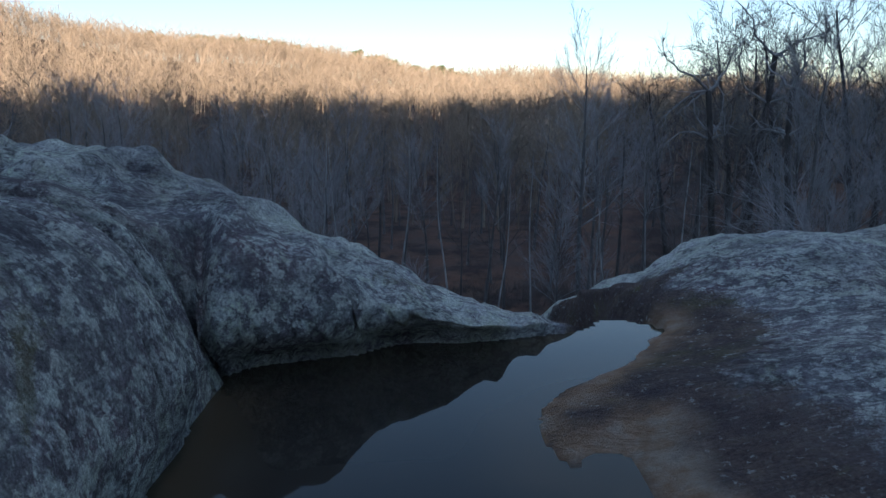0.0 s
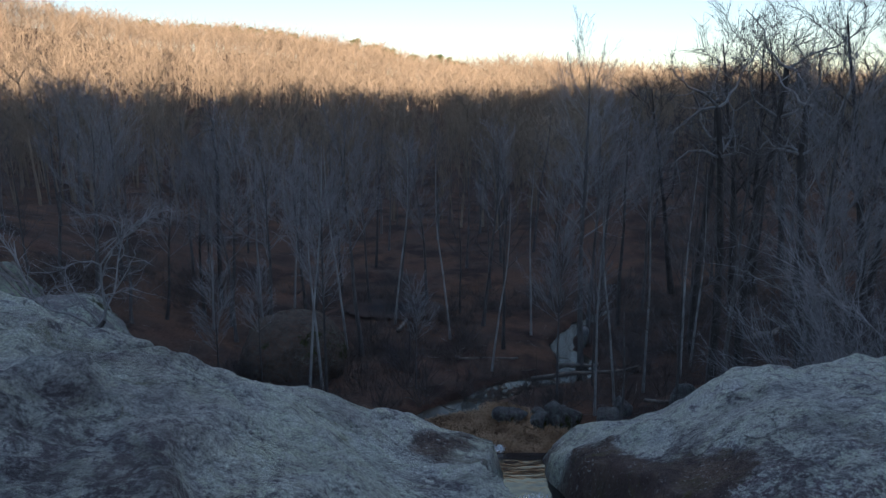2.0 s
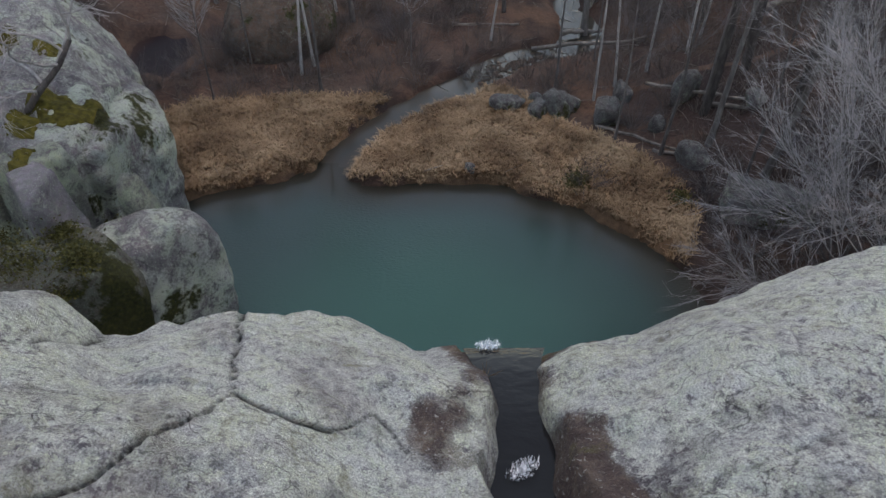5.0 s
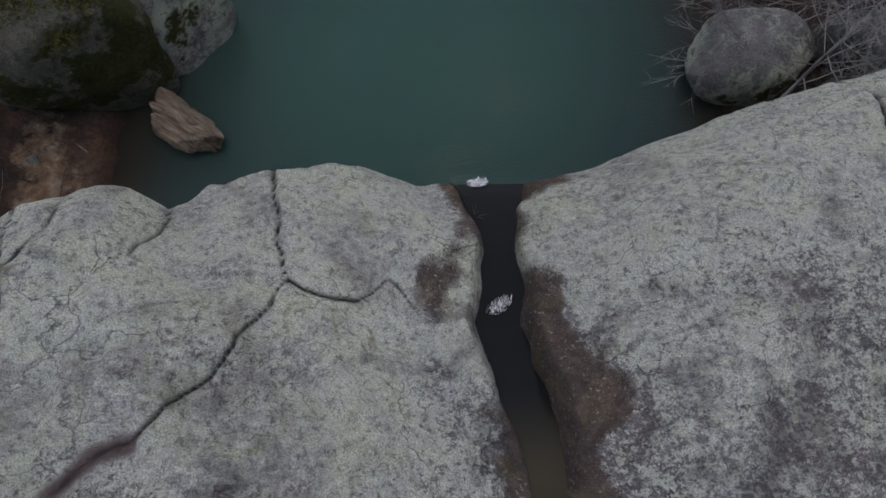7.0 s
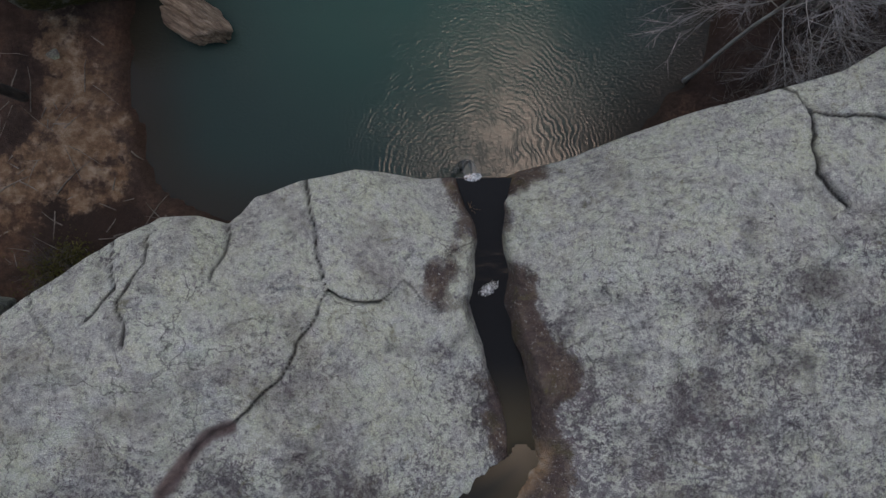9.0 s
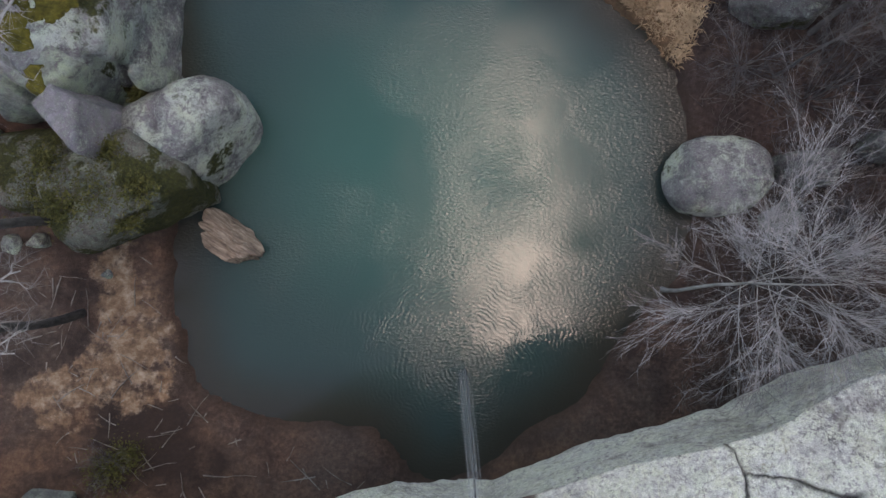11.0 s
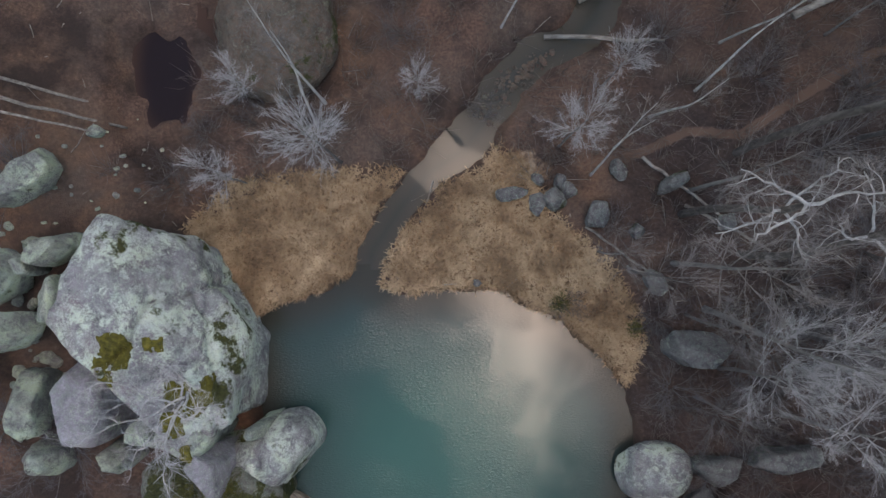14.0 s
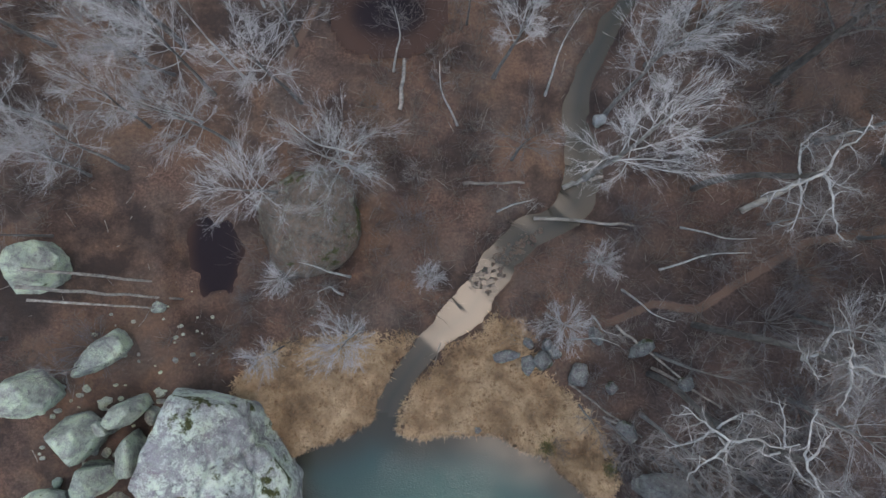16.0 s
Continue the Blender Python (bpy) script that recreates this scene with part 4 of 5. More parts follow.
def unit(v):
    return v / (np.linalg.norm(v) + 1e-9)


def splash(x, y, z, rx, ry, turn=0.0, seed=1):
    """White water: ragged lumps of foam and thrown drops."""
    r = np.random.RandomState(seed)
    vs, fs, n0 = [], [], 0
    for k in range(420):
        a, q = r.rand() * 6.28, r.rand() ** 1.3
        u, v = rx * q * math.cos(a), ry * q * math.sin(a)
        c, w = math.cos(turn), math.sin(turn)
        p0 = np.array([x + u * c - v * w, y + u * w + v * c, z + 0.02 + r.rand() * 0.05])
        fly = np.array([0.3, 1.0, 0.25]) * r.uniform(0.01, 0.05) + r.randn(3) * 0.016
        wide = unit(np.cross(fly, r.randn(3))) * r.uniform(0.003, 0.014)
        vs.append(np.array([p0 - wide, p0 + wide, p0 + fly]))
        fs.append(np.array([[0, 1, 2]]) + 3 * k)
    return tagged(part("white_water", mesh_from("white_water", np.concatenate(vs), np.concatenate(fs)), M_SPLASH), "small patch of white foaming water in the stream", "foam", "patches of foam")


splash(0.78, 7.3, 11.44, 0.19, 0.1, 0.5, 4)
splash(0.57, 9.32, 10.94, 0.17, 0.07, 0.1, 5)


# ---- boulders ----
def boulder(name, place, size, label, mat, seed, turn=0.0, square=3.0, cuts=9, rough=0.05, level=4, tilt=0.0, sink=0.25, crisp=60, grooves=()):
    """A weathered block: a rounded box with flat cuts and knobbly relief, sunk a little into what it lies on. Grooves run along lines of the plan."""
    d, f = SPHERES[level]
    r = np.random.RandomState(seed)
    rad = (np.abs(d) ** square).sum(1) ** (-1 / square)
    for _ in range(cuts):
        q = r.randn(3) * np.array([1, 1, 0.7])
        q /= np.linalg.norm(q)
        dist = r.uniform(0.68, 0.98)
        dot = d @ q
        rad = np.where(dot > 0.05, -np.logaddexp(-rad * crisp, -np.minimum(dist / np.maximum(dot, 0.05), 3) * crisp) / crisp, rad)
    p = d * rad[:, None]
    s = max(size)
    w = p * np.array(size)
    relief = (value_noise(w[:, 0] + 7, w[:, 1] - w[:, 2], s * 0.45, seed, 5) + value_noise(w[:, 1] + 3, w[:, 2] + w[:, 0], s * 0.45, seed + 1, 5)) * 0.5
    relief = relief + 0.28 * value_noise(w[:, 0] - w[:, 2] * 0.7 + 5, w[:, 1] + w[:, 2] * 0.8, s * 0.13, seed + 4, 4)
    seam = np.exp(-(value_noise(w[:, 0] * 0.6 + w[:, 2], w[:, 1] - 0.4 * w[:, 2], s * 0.6, seed + 2, 3) / 0.03) ** 2)
    w = w + d * (relief * rough * s - seam * 0.02 * s * (rough > 0.03))[:, None]
    c, sn = math.cos(radians(turn)), math.sin(radians(turn))
    ux, uy = w[:, 0] * c - w[:, 1] * sn + place[0], w[:, 0] * sn + w[:, 1] * c + place[1]
    for line, width, depth in grooves:
        gd = line_distance(ux + 0.15 * value_noise(ux, uy, 0.7, 71, 2), uy + 0.15 * value_noise(ux, uy, 0.7, 72, 2), line)[0]
        w = w - d * (depth * np.exp(-(gd / width) ** 2) + 0.25 * depth * np.exp(-(gd / (width * 5)) ** 2))[:, None]
    me = mesh_from(name, w, f)
    ob = tagged(part(name, me, mat), label, "boulder", "boulders round the pool")
    ob.matrix_world = pose(place[0], place[1], place[2] + size[2] * (1 - sink), tilt, 0, turn)
    return ob


G = lambda x, y: float(ground_height(np.array([x]), np.array([y]))[0])
BIG = boulder("boulder", (-14.2, 26.0, 0), (3.6, 5.7, 4.8), "huge lilac-grey boulder with pale lichen and cracks above the pool", M_BOULDER, 6, 31, 5.5, 7, 0.05, 6, 0, 0.42, 60,
              [([(-9.8, 28.9), (-10.6, 28.5), (-11.9, 27.9), (-13.2, 27.6), (-14.1, 25.9), (-15.3, 24.6)], 0.13, 0.3), ([(-11.6, 27.9), (-11.3, 26.6), (-10.6, 23.5), (-10.9, 20.8)], 0.16, 0.3), ([(-13.4, 24.6), (-12.6, 23.9), (-11.9, 23.8)], 0.1, 0.18), ([(-14.6, 24.2), (-13.6, 22.9), (-12.4, 22.3)], 0.12, 0.25)])
boulder("boulder", (9.6, 47.0, -1.0), (0.42, 0.36, 0.85), "pale upright rock beside the creek", M_PALE_STONE, 36, 12, 5, 7, 0.05, 4, 0, 0.15, 120)
SHELF = boulder("boulder", (-12.5, 21.0, 0), (1.35, 1.05, 3.5), "lichen-crusted block below the great boulder", M_LICHEN_ROCK, 8, -12, 8, 12, 0.05, 5, 0, 0.3, 220)
boulder("boulder", (-14.3, 21.1, 0.6), (1.1, 0.9, 3.0), "lichen-crusted block beside the great boulder", M_LICHEN_ROCK, 9, 14, 5, 9, 0.05, 4, 0, 0.3, 150)
boulder("boulder", (-9.0, 19.5, -0.6), (2.3, 1.75, 2.75), "rounded pale boulder overhanging the pool", M_BOULDER, 12, 24, 2.8, 2, 0.035, 5, 0, 0.2, 14, [([(-9.6, 20.2), (-9.4, 19.6), (-9.5, 19.1)], 0.08, 0.25)])
boulder("boulder", (-9.4, 21.2, 0.3), (0.6, 0.36, 2.5), "small lichen-crusted block wedged between boulders", M_LICHEN_ROCK, 13, 14, 5, 8, 0.05, 4, 0, 0.1, 150)
boulder("boulder", (-10.9, 17.5, 0.0), (2.4, 1.75, 2.75), "mossy slab between the boulders at the water", M_MOSSY_ROCK, 16, 18, 4, 7, 0.06, 5, 0, 0.25)
boulder("boulder", (-13.9, 18.3, 0.6), (1.7, 1.4, 1.9), "mossy hump of rock on the bank", M_MOSSY_ROCK, 17, 4, 3, 7, 0.06, 5, 0, 0.25)
boulder("boulder", (-11.3, 19.7, 0.4), (1.1, 1.0, 3.0), "squared lilac-grey block beside the pool", M_LILAC_ROCK, 15, -38, 8, 6, 0.03, 5, 0, 0.1, 200)
boulder("boulder", (-17.4, 23.2, 0.9), (1.35, 2.35, 2.7), "flat-topped lilac-grey rock slab leaning on the great boulder", M_LILAC_ROCK, 18, -6, 7, 5, 0.02, 5, 0, 0.1, 200)
boulder("boulder", (-8.1, 15.8, 0), (1.35, 0.72, 0.7), "brown split rock with layered grain lying in the water", M_SPLIT_ROCK, 21, -33, 7, 9, 0.06, 5, 0, 0.35, 200, [([(-9.3, 16.3), (-8.0, 15.5), (-6.8, 14.8)], 0.05, 0.2), ([(-9.2, 16.6), (-8.0, 16.0), (-7.0, 15.3)], 0.05, 0.14)])
boulder("boulder", (10.1, 17.8, 0), (1.95, 1.5, 1.5), "egg-shaped grey boulder at the edge of the pool", M_BOULDER, 24, 0, 2.4, 5, 0.035, 5, 0, 0.35, 60)
boulder("boulder", (13.2, 17.9, 0.8), (1.3, 0.7, 1.0), "long grey rock beside the egg-shaped boulder", M_STONE, 27, 6, 5, 6, 0.05, 4, 0, 0.25, 150)
boulder("boulder", (16.0, 18.7, 1.8), (1.8, 0.6, 0.9), "long low grey rock on the wooded bank", M_STONE, 28, 10, 5, 6, 0.05, 4, 0, 0.25, 150)
boulder("boulder", (12.4, 16.2, 0.5), (0.7, 0.6, 0.7), "small grey rock on the wooded bank", M_STONE, 29, 20, 4, 6, 0.05, 4)
boulder("boulder", (12.3, 24.0, 0.6), (2.0, 1.0, 1.0), "mossy grey rock among bare bushes", M_STONE, 31, -4, 6, 14, 0.06, 5, 0, 0.25, 150)
boulder("boulder", (-8.9, 41.0, -0.9), (3.3, 3.2, 2.5), "brown dome-shaped rock covered in leaves and moss", M_DOME, 33, 20, 2.3, 3, 0.09, 5, 0, 0.35)
for k, (x, y, sx, sy, sz) in enumerate(((3.2, 32.3, 0.85, 0.4, 0.45), (4.5, 31.7, 0.5, 0.6, 0.5), (5.4, 31.9, 0.55, 0.6, 0.7), (6.2, 32.4, 0.4, 0.5, 0.5), (5.7, 32.9, 0.4, 0.3, 0.4), (7.6, 31.1, 0.7, 0.65, 0.7), (8.8, 33.4, 0.6, 0.4, 0.5), (11.3, 32.6, 0.4, 0.9, 0.9), (4.6, 33.1, 0.4, 0.3, 0.35),
                                      (10.4, 27.5, 0.7, 0.55, 0.5), (1.3, 27.7, 0.28, 0.2, 0.22), (13.8, 30.5, 0.5, 0.4, 0.5), (9.6, 30.2, 0.35, 0.4, 0.4))):
    boulder("boulder", (x, y, G(x, y)), (sx, sy, sz), "grey lichen-spotted stone beside the creek", M_STONE, 40 + k, 17 * k, 4, 8, 0.06, 4 if sx > 0.45 else 3, 0, 0.4, 120)
for k, (x, y, top, sx, sy, sz, turn) in enumerate(((-20.6, 22.5, 5.4, 0.95, 1.7, 1.9, -14), (-21.2, 26.2, 5.6, 1.4, 1.2, 1.8, 10), (-21.9, 28.9, 5.6, 1.4, 1.5, 1.6, 20), (-19.5, 29.9, 5.0, 1.25, 0.7, 1.0, 24), (-20.6, 29.2, 4.6, 0.75, 0.4, 0.8, -30), (-19.2, 27.7, 5.2, 0.75, 1.4, 1.6, -6), (-18.9, 26.1, 4.6, 0.6, 0.5, 0.9, 12),
                                         (-23.6, 24.6, 6.3, 1.5, 1.6, 1.8, 8), (-18.4, 29.6, 4.0, 0.5, 0.6, 0.6, 40), (-24.2, 31.5, 6.6, 1.7, 1.3, 1.5, -20), (-23.6, 38.6, 6.8, 1.9, 1.5, 1.5, 15), (-20.9, 33.4, 5.0, 1.9, 0.85, 1.0, 38), (-20.0, 19.8, 4.6, 1.1, 0.9, 1.3, 5), (-18.0, 36.0, 2.2, 0.45, 0.4, 0.4, 0),
                                         (-15.8, 15.8, 1.8, 0.45, 0.4, 0.4, 10), (-14.9, 15.9, 1.7, 0.4, 0.35, 0.4, -30), (-14.7, 5.5, 4.0, 1.3, 1.8, 1.9, 0), (-12.7, 14.6, 1.5, 0.2, 0.2, 0.18, 0), (-16.7, 19.7, 4.2, 1.0, 0.8, 1.2, -12))):
    boulder("boulder", (x, y, min(top - sz * 2, G(x, y) - 0.25)), (sx, sy, max(sz, (top - G(x, y) + 0.25) / 2)) if sx > 0.7 else (sx, sy, sz), "pale green lichen-crusted rock in a jumble on the slope", M_LICHEN_ROCK, 60 + k, turn, 6, 17, 0.035, 5 if sx > 1.1 else 4, 0, 0.0, 180)


bpy.context.view_layer.update()


def top_of(ob, x, y):
    """Height of a rock's upper side over a place."""
    inv = ob.matrix_world.inverted()
    hit, at_, _, _ = ob.ray_cast(inv @ Vector((x, y, 40)), inv.to_3x3() @ Vector((0, 0, -1)))
    return (ob.matrix_world @ at_).z if hit else G(x, y)


def moss_pad(ob, x, y, r0, seed):
    """A low ragged cushion of moss that follows the rock under it."""
    u, v = np.meshgrid(np.linspace(-1, 1, 44), np.linspace(-1, 1, 44))
    q = np.hypot(u * (0.8 + 0.5 * math.sin(seed)), v * (0.8 - 0.3 * math.sin(seed))) + 0.42 * value_noise(u * 2 + x, v * 2 + y, 1.0, seed, 5)
    wx_, wy_ = x + r0 * u, y + r0 * v
    zz = np.array([[top_of(ob, a, b) for a, b in zip(ra, rb)] for ra, rb in zip(wx_, wy_)])
    h = 0.32 * (0.72 - q) * (q > 0.5) + 0.07 * (q <= 0.5) + 0.035 * value_noise(wx_, wy_, 0.16, seed, 3)
    return tagged(part("moss_pad", mesh_from("moss_pad", np.stack([wx_, wy_, zz + h], -1).reshape(-1, 3), grid_faces(44, 44)), M_MOSS), "cushion of yellow-green moss on the boulder", "moss", "moss pads")


for k, (ob, x, y, r0) in enumerate(((BIG, -14.7, 25.5, 0.85), (BIG, -13.1, 25.7, 0.4), (BIG, -11.9, 23.2, 0.95), (BIG, -15.4, 24.1, 0.6), (BIG, -12.6, 22.0, 0.6), (SHELF, -12.2, 20.6, 0.45))):
    moss_pad(ob, x, y, r0, k + 3)


# ---- trees ----
def stem(r, start, heading, length, k, wander, lift):
    pts, d = [start], unit(heading)
    for _ in range(k - 1):
        d = unit(d + r.randn(3) * wander + np.array([0, 0, lift]))
        pts.append(pts[-1] + d * length / (k - 1))
    return np.array(pts)


def blade(a, b, r, width):
    """The finest twig: one sliver from a to b."""
    side = np.cross(b - a, r.randn(3))
    side = side / (np.linalg.norm(side) + 1e-9) * width
    return np.array([a - side, a + side, b])


def in_triangles(v, f):
    return v, np.concatenate([f[:, [0, 1, 2]], f[:, [0, 2, 3]]]) if f.shape[1] == 4 else f


def with_blades(pieces, slivers):
    """Joins tubes and slivers into one array of triangles."""
    out = [in_triangles(v, f) for v, f in pieces]
    if slivers:
        v = np.concatenate(slivers)
        out.append((v, np.arange(len(v)).reshape(-1, 3)))
    return joined(out)


def bare_tree(seed, height, spread, girth, limbs=13, first=0.4, branches=9, twigs=8, wander=0.075, lean=0.05, twig_r=0.006, rise=1.0, tips=5, fan=0.3):
    """Stems of a leafless tree: the trunk with its limbs, and the fine branches and twigs."""
    r = np.random.RandomState(seed)
    wood, limb_wood, fine_wood, slivers = [], [], [], []
    trunk = stem(r, np.zeros(3), np.array([r.randn() * lean, r.randn() * lean, 1.0]), height * 0.9, 12, wander * 0.35, 0.06)
    tr = girth * np.linspace(1, 0.12, 12) ** 0.9
    tr[0] *= 1.35
    wood.append(tube(trunk, tr, 7))
    for q in range(limbs):
        s = first + (1 - first) * (q + r.rand()) / limbs
        i = s * 11
        base = np.array([np.interp(i, range(12), trunk[:, c]) for c in range(3)])
        a = q * 2.4 + r.randn() * 0.5
        steep = (0.45 + 1.1 * s) * rise
        ln = spread * (1.15 - 0.55 * s) * r.uniform(0.75, 1.25)
        limb = stem(r, base, np.array([math.cos(a), math.sin(a), steep]), ln, 8, wander, 0.05)
        lr = np.interp(i, range(12), tr) * 0.38 * np.linspace(1, 0.18, 8)
        limb_wood.append(tube(limb, lr, 5))
        for b in range(branches):
            t = 1.2 + 5.7 * (b + r.rand()) / branches
            bb = np.array([np.interp(t, range(8), limb[:, c]) for c in range(3)])
            hd = unit(limb[min(7, int(t) + 1)] - limb[int(t)]) + r.randn(3) * fan + np.array([0, 0, 0.1])
            br = stem(r, bb, hd, ln * r.uniform(0.28, 0.55), 4, wander * 1.1, 0.04)
            fine_wood.append(tube(br, max(twig_r * 1.5, np.interp(t, range(8), lr) * 0.4) * np.linspace(1, 0.3, 4), 3))
            for w in range(twigs):
                u = 0.5 + 2.4 * (w + r.rand()) / twigs
                tb = np.array([np.interp(u, range(4), br[:, c]) for c in range(3)])
                d = unit(unit(br[-1] - br[0]) + r.randn(3) * fan + np.array([0, 0, 0.05]))
                tl_ = ln * r.uniform(0.14, 0.3)
                slivers.append(blade(tb, tb + d * tl_, r, twig_r))
                for e in range(tips):
                    s0 = tb + d * tl_ * r.uniform(0.2, 0.85)
                    slivers.append(blade(s0, s0 + unit(d + r.randn(3) * fan * 1.1) * tl_ * r.uniform(0.3, 0.6), r, twig_r * 0.7))
    return joined(wood), joined(limb_wood), with_blades(fine_wood, slivers)


def crown_mesh(limb_wood, twigs_, limb_bark, twig):
    """One mesh of limbs and twigs, each in its own bark."""
    lv, lf = in_triangles(*limb_wood)
    v, f = joined([(lv, lf), twigs_])
    me = mesh_from("crown", v, f)
    me.materials.append(limb_bark)
    me.materials.append(twig)
    me.polygons.foreach_set("material_index", np.where(np.arange(len(f)) < len(lf), 0, 1).astype(np.int32))
    return me


def make_tree(name, label, place, turn, seed, bark, twig, group="bare trees of the valley", category="tree", limb_bark=None, **how):
    wood, limb_wood, fine_wood = bare_tree(seed, **how)
    root = tagged(new(name), label, category, group)
    part("trunk", mesh_from("trunk", *wood), bark, root)
    part("crown", crown_mesh(limb_wood, fine_wood, limb_bark or bark, twig), None, root, "bare limbs and twigs")
    root.matrix_world = pose(*place, 0, 0, turn)
    return root


def grounded(x, y, sink=0.12):
    return (x, y, G(x, y) - sink)


KINDS = []
for k, how in enumerate((dict(height=20, spread=4.4, girth=0.2, limbs=18, first=0.45, rise=0.9), dict(height=13, spread=3.8, girth=0.13, limbs=18, first=0.42, rise=0.8), dict(height=14, spread=2.9, girth=0.13, limbs=16, first=0.5, rise=0.95),
                         dict(height=11.5, spread=2.9, girth=0.11, limbs=15, first=0.45, rise=0.8, branches=7, twigs=6, tips=4), dict(height=15, spread=4.6, girth=0.16, limbs=17, first=0.5, wander=0.12, rise=0.7), dict(height=10, spread=2.5, girth=0.085, limbs=14, first=0.45, rise=0.75, branches=7, twigs=6, tips=4))):
    KINDS.append(make_tree("bare_tree", "tall leafless grey tree on the forest floor", (60 + 9 * k, 70, G(60 + 9 * k, 70) - 0.1), 0, 100 + k, M_BARK, M_WOOD_TWIG if k in (3, 5) else M_TWIG, limb_bark=M_BARK if k in (3, 5) else M_LIMB, **how))

# trees that can be told apart
for x, y, kind, turn, grow in ((8.8, 43.4, 0, 20, 1.05), (10.0, 47.3, 2, 75, 1.2), (16.2, 45.4, 3, 10, 0.95), (4.0, 44.7, 3, 30, 1.08), (-5.1, 44.0, 4, 70, 1.0), (-10.4, 43.0, 4, 140, 0.9), (-2.0, 43.4, 5, 200, 0.55), (-14.9, 49.4, 4, 250, 0.95), (-13.6, 46.0, 1, 110, 0.95), (-9.4, 48.8, 4, 10, 0.85), (-23.0, 47.0, 4, 200, 0.85), (8.7, 56.5, 2, 0, 0.9), 
                            (13.6, 23.0, 1, 60, 0.85), (9.3, 28.1, 5, 80, 1.0), (7.6, 29.2, 5, 20, 0.78), (11.4, 28.5, 3, 100, 1.22), (12.4, 21.5, 5, 230, 0.85), (12.0, 25.8, 5, 15, 0.92), (12.3, 32.2, 3, 160, 1.1), (12.9, 26.1, 2, 300, 1.15), (16.6, 20.6, 1, 30, 0.9), (17.2, 25.0, 3, 10, 1.1), (19.8, 29.5, 4, 45, 0.95), (20.5, 34.5, 1, 190, 1.0),
                            (-5.7, 55.8, 2, 150, 0.9), (-3.6, 62.0, 2, 30, 0.95), (-17.2, 50.6, 1, 260, 0.95), (-21.7, 44.1, 1, 20, 0.75), (-19.8, 44.6, 4, 310, 0.75), (-18.6, 47.2, 1, 5, 0.85), (-23.5, 40.5, 3, 5, 0.8), (3.0, 50.0, 2, 15, 1.05), (-1.2, 57.0, 1, 95, 1.0), (1.4, 53.5, 5, 40, 1.0), (12.8, 50.5, 4, 120, 1.05),
                            (-26.0, 48.0, 2, 45, 0.95), (-23.6, 52.0, 4, 160, 0.9), (-9.6, 52.5, 1, 330, 0.9), (22.6, 45.0, 0, 75, 0.9), (24.5, 39.0, 3, 120, 1.1), (19.5, 40.0, 5, 210, 0.9), (-26.5, 34.5, 1, 10, 0.85), (-29.0, 43.0, 1, 190, 0.95), (15.6, 54.0, 4, 290, 0.9), (-21.6, 33.0, 5, 30, 0.7)):
    copy_thing(KINDS[kind], pose(*grounded(x, y), 0, 0, turn) @ Matrix.Scale(grow, 4))

# dark trees that stand tall on the eastern slope
DARK = [make_tree("dark_tree", "tall dark leafless tree with crooked limbs on the slope", grounded(*at_), 0, 180 + k, M_DARK_BARK, M_DARK_TWIG, limb_bark=M_DARK_BARK, height=21, spread=s, girth=0.3, limbs=17, first=0.35, branches=9, twigs=6, wander=0.15, twig_r=0.013, rise=0.75, tips=3, fan=0.42) for k, (at_, s) in enumerate((((20.5, 49.0), 6.2), ((26.5, 43.5), 7.0)))]
for x, y, k, turn, grow in ((24.5, 55.0, 1, 70, 1.0), (30.5, 50.0, 0, 160, 0.95), (25.0, 33.0, 1, 230, 0.8), (33.5, 44.0, 1, 20, 0.95), (29.0, 37.5, 0, 300, 0.85), (29.5, 61.0, 0, 40, 1.05), (37.0, 56.0, 1, 120, 1.0), (19.5, 59.0, 1, 10, 0.9), (31.5, 31.0, 0, 200, 0.75)):
    copy_thing(DARK[k], pose(*grounded(x, y), 0, 0, turn) @ Matrix.Scale(grow, 4))

SLENDER = make_tree("slender_tree", "slender pale-trunked leafless tree with a thin high crown", grounded(-7.0, 36.4), 0, 190, M_PALE_BARK, M_WOOD_TWIG, limb_bark=M_BARK, height=15, spread=1.9, girth=0.085, limbs=11, first=0.6, branches=6, twigs=4, wander=0.06, twig_r=0.006, rise=1.1, tips=2)
for x, y, turn, grow in ((-6.5, 37.5, 80, 0.95), (7.4, 33.2, 30, 0.8), (8.7, 34.6, 140, 0.85), (10.6, 36.2, 200, 0.9), (3.0, 41.4, 310, 0.8), (-6.2, 45.4, 170, 1.0), (-13.0, 50.5, 60, 1.0), (12.9, 37.4, 20, 0.9), (-15.6, 47.6, 250, 0.9), (0.6, 47.0, 110, 0.95), (6.3, 48.8, 45, 0.95), (-3.4, 50.6, 290, 1.0), (14.4, 40.0, 220, 0.85), (-11.6, 55.0, 10, 1.0)):
    copy_thing(SLENDER, pose(*grounded(x, y), 0, 0, turn) @ Matrix.Scale(grow, 4))

YOUNG = make_tree("young_tree", "slender young leafless tree with a dense round crown", grounded(-5.7, 34.3), 0, 121, M_BARK, M_PALE_TWIG, limb_bark=M_LIMB, height=11.6, spread=2.6, girth=0.085, limbs=40, first=0.5, branches=6, twigs=6, wander=0.05, twig_r=0.0065, rise=0.7, fan=0.26, tips=4)
